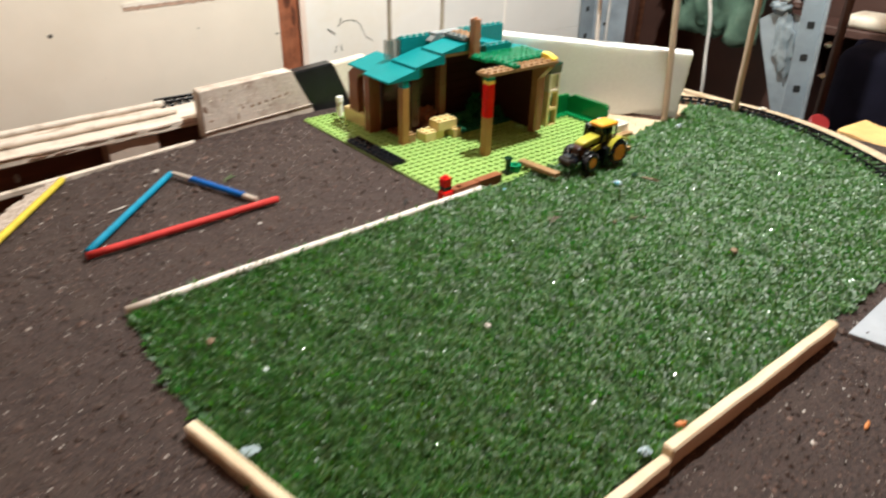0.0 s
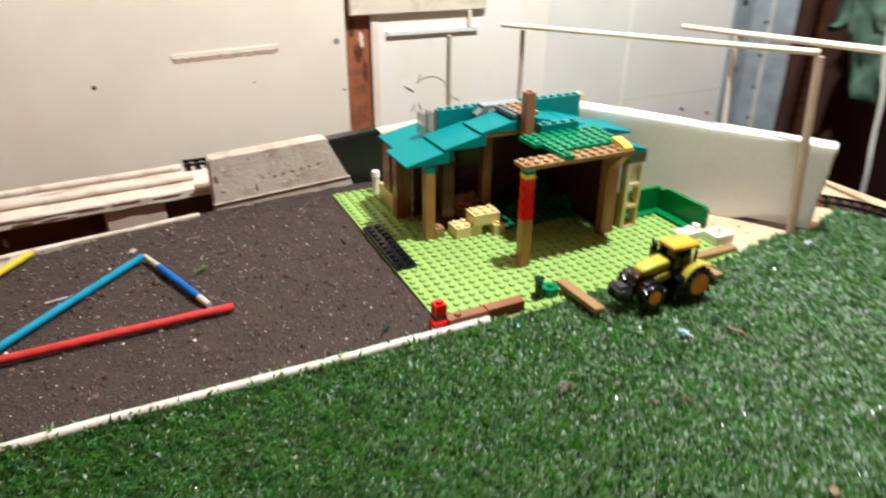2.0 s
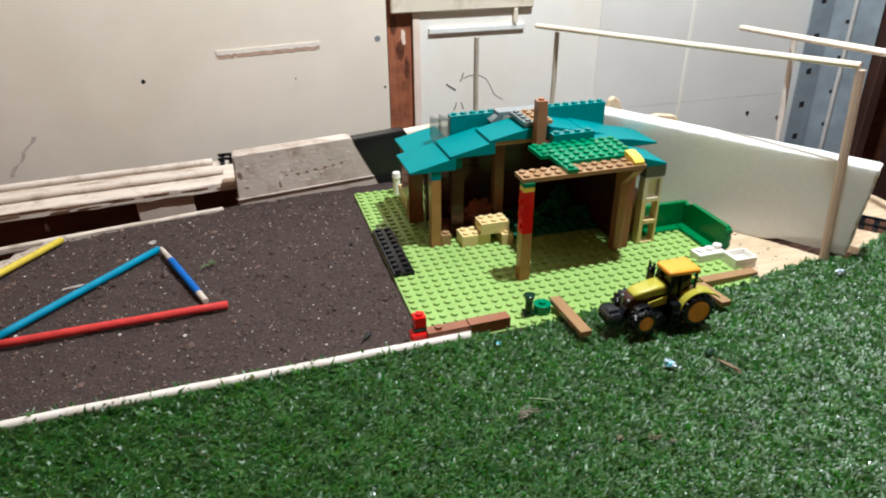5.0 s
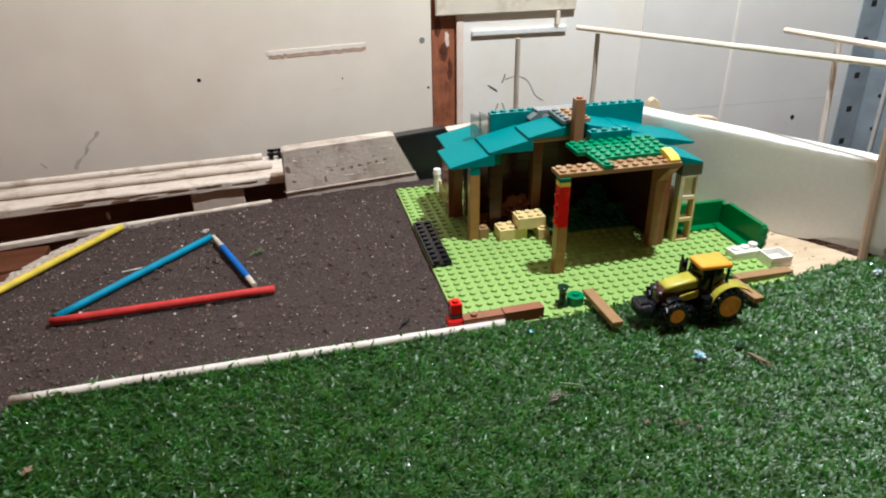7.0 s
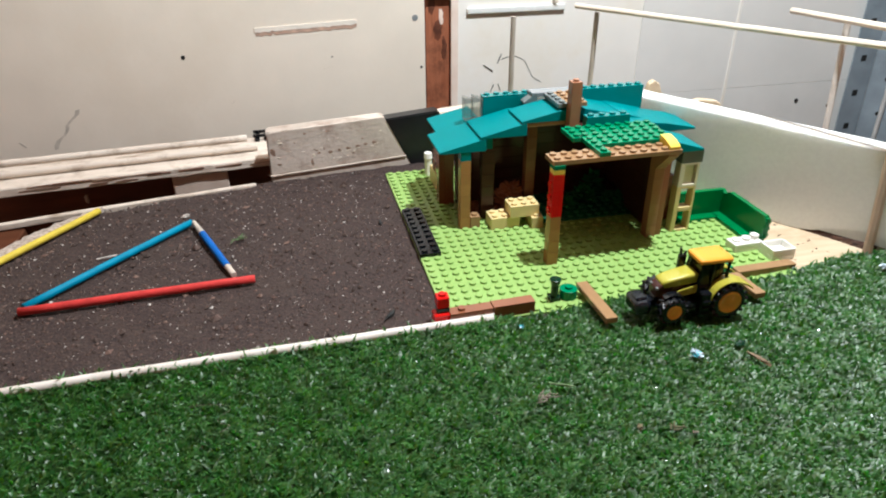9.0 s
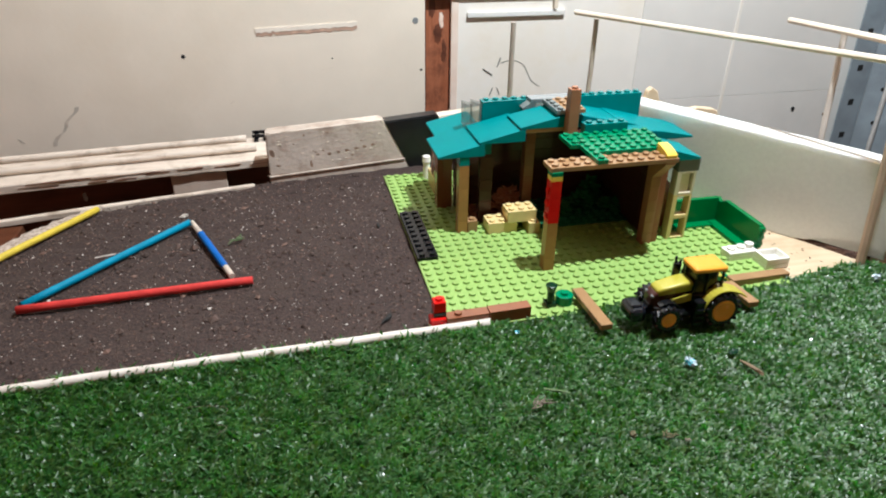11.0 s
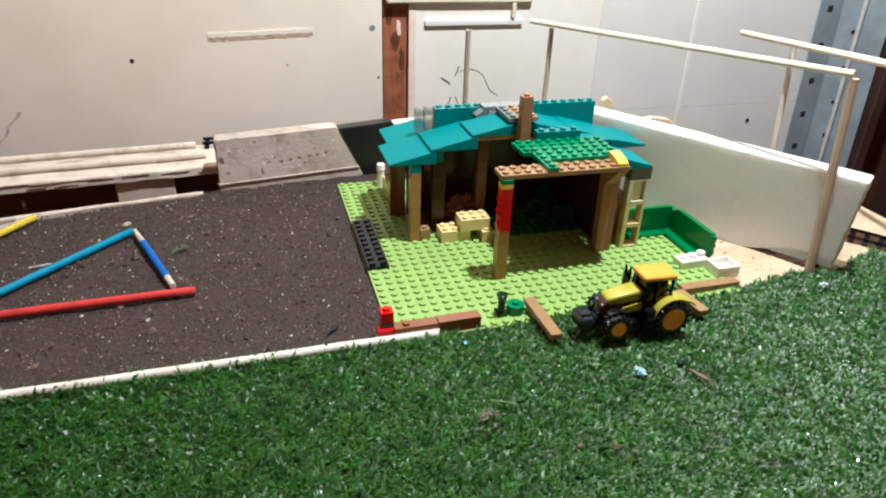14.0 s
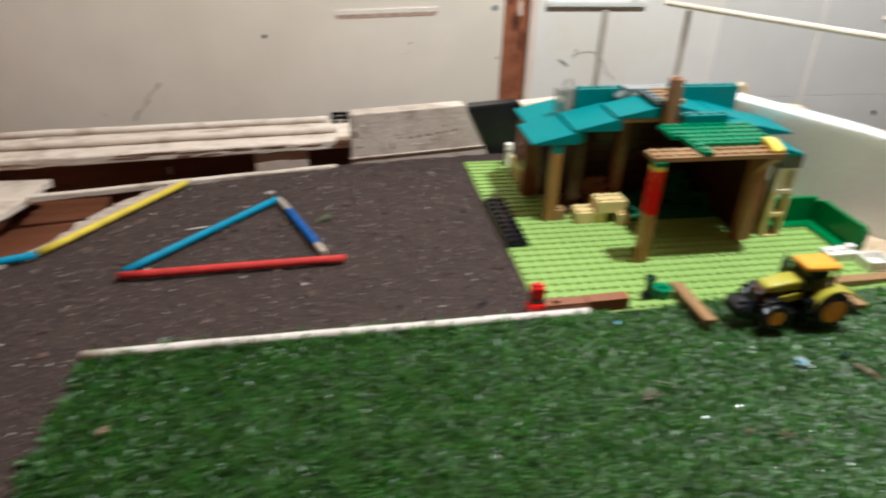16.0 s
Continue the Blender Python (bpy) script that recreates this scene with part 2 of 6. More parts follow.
def grass_material():
    m = material("turf_blades", (0.05, 0.16, 0.045), 0.45, vary=0.2, scale=30, spec=0.8)
    nt = m.node_tree
    n, l = nt.nodes, nt.links
    b = n["Principled BSDF"]
    g = n.new("ShaderNodeNewGeometry")
    r = n.new("ShaderNodeValToRGB")
    e = r.color_ramp.elements
    e[0].color, e[1].color = (0.050, 0.142, 0.032, 1), (0.134, 0.310, 0.084, 1)
    e.new(0.18).color = (0.055, 0.188, 0.056, 1)
    e.new(0.38).color = (0.078, 0.220, 0.048, 1)
    e.new(0.55).color = (0.100, 0.208, 0.042, 1)
    e.new(0.72).color = (0.070, 0.230, 0.064, 1)
    e.new(0.93).color = (0.094, 0.250, 0.062, 1)
    l.new(g.outputs["Random Per Island"], r.inputs[0])
    tc = n.new("ShaderNodeTexCoord")
    pn = n.new("ShaderNodeTexNoise")
    pn.inputs["Scale"].default_value = 85
    pn.inputs["Detail"].default_value = 5
    l.new(tc.outputs["Object"], pn.inputs["Vector"])
    pr = n.new("ShaderNodeMapRange")
    pr.inputs[1].default_value, pr.inputs[2].default_value = 0.3, 0.7
    pr.inputs[3].default_value, pr.inputs[4].default_value = 0.44, 0.92
    l.new(pn.outputs["Fac"], pr.inputs[0])
    hv = n.new("ShaderNodeHueSaturation")
    l.new(r.outputs[0], hv.inputs["Color"])
    hv.inputs["Saturation"].default_value = 1.12
    l.new(pr.outputs[0], hv.inputs["Value"])
    l.new(hv.outputs[0], b.inputs["Base Color"])
    frac = n.new("ShaderNodeMath")
    frac.operation = "PINGPONG"
    frac.inputs[1].default_value = 0.071
    l.new(g.outputs["Random Per Island"], frac.inputs[0])
    gloss = n.new("ShaderNodeMapRange")
    gloss.inputs[1].default_value, gloss.inputs[2].default_value = 0.061, 0.066
    gloss.inputs[3].default_value, gloss.inputs[4].default_value = 0.47, 0.07
    l.new(frac.outputs[0], gloss.inputs[0])
    l.new(gloss.outputs[0], b.inputs["Roughness"])
    b.inputs["Coat Weight"].default_value = 0.7
    b.inputs["Coat Roughness"].default_value = 0.45
    tr = n.new("ShaderNodeBsdfTranslucent")
    through_light = n.new("ShaderNodeHueSaturation")
    through_light.inputs["Value"].default_value = 1.7
    through_light.inputs["Saturation"].default_value = 1.1
    l.new(hv.outputs[0], through_light.inputs["Color"])
    l.new(through_light.outputs[0], tr.inputs["Color"])
    mix = n.new("ShaderNodeMixShader")
    mix.inputs[0].default_value = 0.42
    l.new(b.outputs[0], mix.inputs[1])
    l.new(tr.outputs[0], mix.inputs[2])
    l.new(mix.outputs[0], n["Material Output"].inputs["Surface"])
    return m


GRASS = grass_material()


# ---- mesh helpers ----
def link(name, me, mat, parent=None, label="", at=None):
    ob = new(name, me)
    if mat and not me.materials:
        me.materials.append(mat)
    if at is not None:
        ob.matrix_basis = at
    if parent:
        ob.parent = parent
        ob.matrix_parent_inverse = parent.matrix_basis.inverted()
    if label:
        ob["label"] = label
    return ob


def part(name, bm, mat, parent=None, label="", smooth=False):
    me = bpy.data.meshes.new(name)
    bm.normal_update()
    bm.to_mesh(me)
    bm.free()
    if smooth:
        for p in me.polygons:
            p.use_smooth = True
    return link(name, me, mat, parent, label)


def thing(name, label, category, at=(0, 0, 0), group=""):
    ob = new(name)
    ob.location = at
    ob.matrix_basis = Matrix.Translation(at)
    ob.empty_display_size = 0.01
    return tagged(ob, label, category, group)


def add_box(bm, lo, hi, bevel=0.0, m=None, segs=1):
    lo, hi = Vector(lo), Vector(hi)
    made = bmesh.ops.create_cube(bm, size=1.0)["verts"]
    size = hi - lo
    mid = (hi + lo) / 2
    for v in made:
        v.co = Vector((v.co.x * size.x, v.co.y * size.y, v.co.z * size.z)) + mid
    if bevel:
        edges = list({e for v in made for e in v.link_edges})
        out = bmesh.ops.bevel(bm, geom=edges, offset=bevel, segments=segs, affect="EDGES", profile=0.5)
        made = list({v for f in out["faces"] for v in f.verts} | {v for v in made if v.is_valid})
    if m is not None:
        bmesh.ops.transform(bm, matrix=m, verts=made)
    return made


def add_cyl(bm, a, b, r0, r1=None, n=12, bevel=0.0):
    a, b = Vector(a), Vector(b)
    d = b - a
    m = Matrix.Translation((a + b) / 2) @ d.to_track_quat("Z", "Y").to_matrix().to_4x4()
    made = bmesh.ops.create_cone(bm, cap_ends=True, segments=n, radius1=r0, radius2=r0 if r1 is None else r1, depth=d.length, matrix=m)["verts"]
    if bevel:
        rim = [e for e in {e for v in made for e in v.link_edges} if len({len(f.verts) for f in e.link_faces}) > 1 or max(len(f.verts) for f in e.link_faces) > 4]
        bmesh.ops.bevel(bm, geom=rim, offset=bevel, segments=2, affect="EDGES", profile=0.5)
    return made


def add_prism(bm, profile, axis, lo, hi):
    """profile: points in the two other axes (in x, y, z order), drawn out along axis from lo to hi."""
    k = "xyz".index(axis)

    def place(p, h):
        q = list(p)
        q.insert(k, h)
        return q
    a = [bm.verts.new(place(p, lo)) for p in profile]
    b = [bm.verts.new(place(p, hi)) for p in profile]
    bm.faces.new(a)
    bm.faces.new(list(reversed(b)))
    for i in range(len(a)):
        bm.faces.new((a[i], b[i], b[(i + 1) % len(a)], a[(i + 1) % len(a)]))
    bmesh.ops.recalc_face_normals(bm, faces=bm.faces)
    return a + b


STUD_CACHE = {}


def stud_ring(bm, x, y, z, r=0.0024, h=0.0017, n=12):
    c = Vector((x, y, z))
    low = [bm.verts.new(c + Vector((r * math.cos(a), r * math.sin(a), 0))) for a in [2 * math.pi * k / n for k in range(n)]]
    up = [bm.verts.new(v.co + Vector((0, 0, h - 0.0002))) for v in low]
    top = []
    for k in range(n):
        a = 2 * math.pi * k / n
        top.append(bm.verts.new(c + Vector((r * 0.92 * math.cos(a), r * 0.92 * math.sin(a), h))))
    for k in range(n):
        q = (k + 1) % n
        bm.faces.new((low[k], low[q], up[q], up[k]))
        bm.faces.new((up[k], up[q], top[q], top[k]))
    bm.faces.new(top)


def brick_mesh(w, d, h, studs, mat):
    key = (w, d, round(h, 5), studs, mat.name)
    if key not in STUD_CACHE:
        bm = bmesh.new()
        add_box(bm, (0.00003, 0.00003, 0.00002), (w * S - 0.00003, d * S - 0.00003, h - 0.00001), 0.00016)
        if studs:
            for a in range(max(1, round(w))):
                for c in range(max(1, round(d))):
                    stud_ring(bm, (a + 0.5) * w * S / max(1, round(w)), (c + 0.5) * d * S / max(1, round(d)), h - 0.0001)
        me = bpy.data.meshes.new("brick")
        bm.normal_update()
        bm.to_mesh(me)
        bm.free()
        me.materials.append(mat)
        STUD_CACHE[key] = me
    return STUD_CACHE[key]


def brick(parent, i, j, z, w, d, h, mat, studs=False, name="brick", label="", turn=0.0):
    at = Matrix.Translation((i * S, j * S, z)) @ ROT(radians(turn), 4, "Z")
    return link(name, brick_mesh(w, d, h, studs, mat), None, parent, label, at)


def slope(parent, i, j, z, w, d, h, mat, low="left", name="roof_slope", label=""):
    """A wedge whose thin edge is on the low side; w along x, d along y."""
    lip = 0.0016
    W, D = w * S - 0.0001, d * S - 0.0001
    bm = bmesh.new()
    if low == "left":
        add_prism(bm, [(0, 0), (W, 0), (W, h), (W - 0.002, h), (0, lip)], "y", 0, D)
    elif low == "right":
        add_prism(bm, [(0, 0), (W, 0), (W, lip), (0.002, h), (0, h)], "y", 0, D)
    elif low == "front":
        add_prism(bm, [(0, 0), (D, 0), (D, h), (D - 0.002, h), (0, lip)], "x", 0, W)
    bmesh.ops.bevel(bm, geom=bm.edges[:], offset=0.0003, segments=1, affect="EDGES")
    ob = part(name, bm, mat, parent, label)
    ob.matrix_basis = Matrix.Translation((i * S, j * S, z))
    return ob


# ---- the room ----
def slab(name, lo, hi, mat, bevel=0.0, kind="structure", label="", category=""):
    bm = bmesh.new()
    add_box(bm, lo, hi, bevel)
    ob = part(name, bm, mat)
    return tagged(ob, label, category, kind=kind)


WY = 0.460
slab("wall_north", (-2.0, WY, -0.75), (0.083, WY + 0.02, 1.7), WALL, 0.0008, label="cream painted board wall with marks and screw heads", category="wall")
slab("wall_north_panel", (0.1217, WY + 0.002, -0.75), (0.362, WY + 0.02, 1.7), PANEL, 0.0005, label="cream white wall panel beside the timber stud", category="wall")
slab("wall_north_sheet", (0.362, WY + 0.001, -0.0075), (0.78, WY + 0.02, 1.7), SHEET, 0.0005, label="grey white sheet wall with a seam", category="wall")
slab("wall_north_lower_sheet", (0.362, WY + 0.001, -0.75), (0.78, WY + 0.02, -0.0078), SHEET, 0.0002, label="lower grey white wall sheet with screws", category="wall")
slab("wall_north_back", (-2.0, WY + 0.05, -0.75), (2.2, WY + 0.07, 1.7), DARK_WOOD, label="dark boards behind the wall gap", category="wall")
slab("wall_west", (-2.02, -2.2, -0.75), (-2.0, WY + 0.07, 1.7), ROOM, label="unseen side wall, brown for warm bounce light", category="wall")
slab("wall_south", (-2.0, -2.22, -0.75), (2.2, -2.2, 1.7), ROOM, label="unseen wall behind the table, brown for warm bounce light", category="wall")
slab("wall_east", (2.2, -2.2, -0.75), (2.22, WY + 0.07, 1.7), BROWN_BOARD, label="dark brown side wall", category="wall")
slab("floor", (-2.0, -2.2, -0.77), (2.2, WY + 0.07, -0.75), FLOOR, label="grey concrete floor", category="floor")
slab("ceiling", (-2.0, -2.2, 1.7), (2.2, WY + 0.07, 1.72), CEILING, label="unseen ceiling, brown for warm bounce light", category="ceiling")


# ---- ground of the model: soil sheet with torn edges ----
SOIL_EDGE = [(0.46, 0.335), (0.02, 0.286), (-0.105, 0.2690), (-0.25, 0.236), (-0.345, 0.106), (-0.75, 0.06), (-0.75, -0.75), (0.46, -0.75)]


def inside(x, y, poly):
    hit = False
    for k in range(len(poly)):
        (x0, y0), (x1, y1) = poly[k], poly[k - 1]
        if (y0 > y) != (y1 > y) and x < (x1 - x0) * (y - y0) / (y1 - y0) + x0:
            hit = not hit
    return hit


def soil_height(x, y):
    q = Vector((x, y, 0))
    return -0.0024 + 0.0012 * noise.noise(q * 55) + 0.0008 * noise.noise(q * 170) + 0.0005 * noise.noise(q * 420)


def soil_sheet():
    bm = bmesh.new()
    step = 0.004
    grid = {}
    nx, ny = int(1.22 / step), int(1.04 / step)
    for a in range(nx):
        for c in range(ny):
            x, y = -0.755 + a * step, -0.755 + c * step
            if inside(x + 0.004 * noise.noise(Vector((x, y, 1)) * 60), y + 0.004 * noise.noise(Vector((x, y, 5)) * 60), SOIL_EDGE):
                grid[a, c] = bm.verts.new((x, y, soil_height(x, y)))
    for a, c in list(grid):
        q = [(a, c), (a + 1, c), (a + 1, c + 1), (a, c + 1)]
        if all(k in grid for k in q):
            bm.faces.new([grid[k] for k in q])
    out = bmesh.ops.extrude_face_region(bm, geom=bm.faces[:])
    for v in out["geom"]:
        if isinstance(v, bmesh.types.BMVert):
            v.co.z = -0.012
    bmesh.ops.recalc_face_normals(bm, faces=bm.faces[:])
    return tagged(part("ground_soil", bm, SOIL, smooth=True), "dark brown crumbly soil sheet on the layout table", "soil", kind="structure")


soil_sheet()


def scatter(name, count, mat, size, seed, label, flat=0.6):
    """Loose crumbs lying on the soil, as one mesh of small uneven lumps."""
    rng = np.random.default_rng(seed)
    shape = np.array([(1, 0, 0), (-1, 0, 0), (0, 1, 0), (0, -1, 0), (0, 0, 1), (0, 0, -1)], float)
    tri = np.array([(0, 2, 4), (2, 1, 4), (1, 3, 4), (3, 0, 4), (2, 0, 5), (1, 2, 5), (3, 1, 5), (0, 3, 5)])
    verts, faces, n = [], [], 0
    while n < count:
        x, y = rng.uniform(-0.6, 0.3), rng.uniform(-0.5, 0.27)
        if not inside(x, y, SOIL_EDGE) or (-0.262 < x < 0.3 and -0.278 < y < -0.006) or (0 < x < 0.256 and y > -0.002):
            continue
        r = size * rng.lognormal(0, 0.5)
        a = rng.uniform(0, 6.28)
        q = shape * rng.uniform(0.55, 1.35, (6, 1)) * np.array([r, r * rng.uniform(0.5, 1), r * flat])
        q = q @ np.array([(math.cos(a), math.sin(a), 0), (-math.sin(a), math.cos(a), 0), (0, 0, 1)])
        verts.extend((q + np.array([x, y, soil_height(x, y) + r * flat * 0.4])).tolist())
        faces.extend((tri + 6 * n).tolist())
        n += 1
    me = bpy.data.meshes.new(name)
    me.from_pydata(verts, [], faces)
    return tagged(link(name, me, mat), label, "soil crumbs", kind="stuff")


scatter("soil_crumbs", 32000, CLOD, 0.00080, 3, "loose dark brown soil crumbs")
scatter("bark_chips", 6500, CHIP, 0.00075, 6, "small warm brown bark chips in the soil", 0.45)
scatter("soil_grit", 9000, GRIT, 0.00038, 4, "small pale grit specks in the soil")
table = thing("layout_table", "dark wooden table under the layout", "table", (0.0, -0.35, -0.75))
for lo, hi in (((-0.75, -0.95, -0.045), (0.46, 0.052, -0.0125)), ((-0.235, 0.0525, -0.045), (0.46, 0.225, -0.0125))):
    bm = bmesh.new()
    add_box(bm, lo, hi, 0.001)
    part("table_board", bm, DARK_WOOD, table)
for x, y in ((-0.72, -0.92), (0.41, -0.92), (-0.72, 0.005), (0.41, 0.005)):
    bm = bmesh.new()
    add_box(bm, (x, y, -0.75), (x + 0.045, y + 0.045, -0.0452), 0.002)
    part("leg", bm, DARK_WOOD, table)


# ---- baseplate ----
def baseplate():
    t = thing("baseplate", "lime green studded toy building baseplate on the soil", "baseplate", (16 * S, 16 * S, -0.0022))
    bm = bmesh.new()
    add_box(bm, (0, 0, -0.0022), (32 * S, 32 * S, 0), 0.0004)
    part("plate", bm, LIME, t)
    bm = bmesh.new()
    stud_ring(bm, 0, 0, 0)
    me = bpy.data.meshes.new("stud")
    bm.normal_update()
    bm.to_mesh(me)
    bm.free()
    me.materials.append(LIME)
    bm = bmesh.new()
    for a in range(32):
        for c in range(32):
            if c < 9:
                link("stud", me, None, t, "", Matrix.Translation(((a + 0.5) * S, (c + 0.5) * S, -0.0001)))
            else:
                stud_ring(bm, (a + 0.5) * S, (c + 0.5) * S, -0.0001)
    tagged(part("rear_studs", bm, LIME, t), kind="stuff")


baseplate()


# ---- turf ----
TURF_EDGE = [(-0.267, -0.004), (0.03, -0.001), (0.06, -0.004), (0.115, 0.004), (0.2, -0.002), (0.262, 0.008), (0.30, 0.017), (0.345, 0.012), (0.404, 0.036), (0.434, -0.031),
             (0.420, -0.126), (0.376, -0.211), (0.306, -0.273), (0.20, -0.279), (-0.02, -0.279), (-0.16, -0.277), (-0.235, -0.275), (-0.262, -0.19), (-0.27, -0.10)]


def turf(count=185000):
    rng = np.random.default_rng(5)
    poly = np.array(TURF_EDGE)
    n = int(count * 1.5)
    x = rng.uniform(-0.29, 0.44, n)
    y = rng.uniform(-0.29, 0.04, n)
    wob = 0.003 * np.sin(x * 310 + y * 170) + 0.002 * np.sin(y * 520 - x * 90)
    keep = np.zeros(n, bool)
    xe, ye = x + wob, y + wob
    for k in range(len(poly)):
        (x0, y0), (x1, y1) = poly[k], poly[k - 1]
        cross = ((y0 > ye) != (y1 > ye)) & (xe < (x1 - x0) * (ye - y0) / (y1 - y0 + 1e-12) + x0)
        keep ^= cross
    x, y = x[keep][:count], y[keep][:count]
    n = len(x)
    tuft = np.sin(x * 900) * np.sin(y * 870) + np.sin(x * 410 + y * 333)
    height = rng.uniform(0.0024, 0.0054, n) * (1 + 0.12 * tuft)
    # longer loose blades along the dowel
    height *= 1 + 0.55 * np.exp(-((y + 0.006) / 0.006) ** 2) * (x < 0.03)
    combed = rng.random(n) < 0.76
    # trodden patches: the pile leans and lies differently from place to place
    p1 = np.sin(x * 61 + 2.1 * np.sin(y * 47 + 0.6)) * np.sin(y * 73 + 1.7 * np.sin(x * 39)) + 0.6 * np.sin(x * 151 + y * 97) * np.sin(y * 167 - x * 58 + 1.0)
    p2 = np.sin(x * 83 - y * 44 + 1.3) * np.sin(y * 91 + x * 31 + 0.4) + 0.6 * np.sin(x * 190 - 1.1) * np.sin(y * 181 + x * 77)
    head = np.where(combed, rng.normal(0.06, 0.45, n) + 0.25 * p1, rng.uniform(-np.pi, np.pi, n))
    tilt = np.radians(np.where(combed, rng.normal(68, 10, n) + 5 * p2, rng.uniform(15, 75, n))).clip(0.1, 1.45)
    face = head + np.pi / 2 + rng.normal(0, 0.35, n)
    width = rng.uniform(0.00055, 0.00105, n)
    reach, lift = np.sin(tilt) * height * 1.25, np.cos(tilt) * height * 1.15 + 0.0012
    curl = rng.normal(0, 0.7, n)
    wx, wy = np.cos(face) * width, np.sin(face) * width
    base = np.stack([x, y, np.full(n, -0.0015)], 1)
    side = np.stack([wx, wy, rng.normal(0, 0.25, n) * width], 1)
    mid = base + np.stack([np.cos(head) * reach * 0.5, np.sin(head) * reach * 0.5, lift * 0.72], 1)
    tip = mid + np.stack([np.cos(head + curl) * reach * 0.55, np.sin(head + curl) * reach * 0.55, lift * rng.uniform(-0.05, 0.38, n)], 1)
    v = np.empty((n, 5, 3))
    v[:, 0] = base - side
    v[:, 1] = base + side
    v[:, 2] = mid + side * 0.95
    v[:, 3] = mid - side * 0.95
    v[:, 4] = tip
    me = bpy.data.meshes.new("turf")
    off = np.arange(n)[:, None] * 5
    quads = np.concatenate([off + np.array([0, 1, 2, 3]), off + np.array([3, 2, 4])], 1)
    loops = quads.reshape(-1)
    starts = np.empty(2 * n, np.int32)
    starts[0::2] = np.arange(n) * 7
    starts[1::2] = np.arange(n) * 7 + 4
    me.vertices.add(n * 5)
    me.vertices.foreach_set("co", v.reshape(-1).astype(np.float32))
    me.loops.add(len(loops))
    me.loops.foreach_set("vertex_index", loops.astype(np.int32))
    me.polygons.add(2 * n)
    me.polygons.foreach_set("loop_start", starts)
    me.update(calc_edges=True)
    me.validate()
    ob = link("artificial_grass", me, GRASS)
    tagged(ob, "short glossy green artificial grass mat on the table", "artificial grass", kind="stuff")
    bm = bmesh.new()
    low = [bm.verts.new((px, py, -0.0042)) for px, py in TURF_EDGE]
    up = [bm.verts.new((px, py, -0.0006)) for px, py in TURF_EDGE]
    bm.faces.new(up)
    bm.faces.new(list(reversed(low)))
    for k in range(len(up)):
        bm.faces.new((low[k - 1], low[k], up[k], up[k - 1]))
    bmesh.ops.recalc_face_normals(bm, faces=bm.faces[:])
    tagged(part("turf_backing", bm, TURF_BACK), "dark woven backing under the artificial grass", "backing", kind="structure")


turf()


# ---- toy house ----
RZ = 0.0646     # underside of the lowest roof slopes


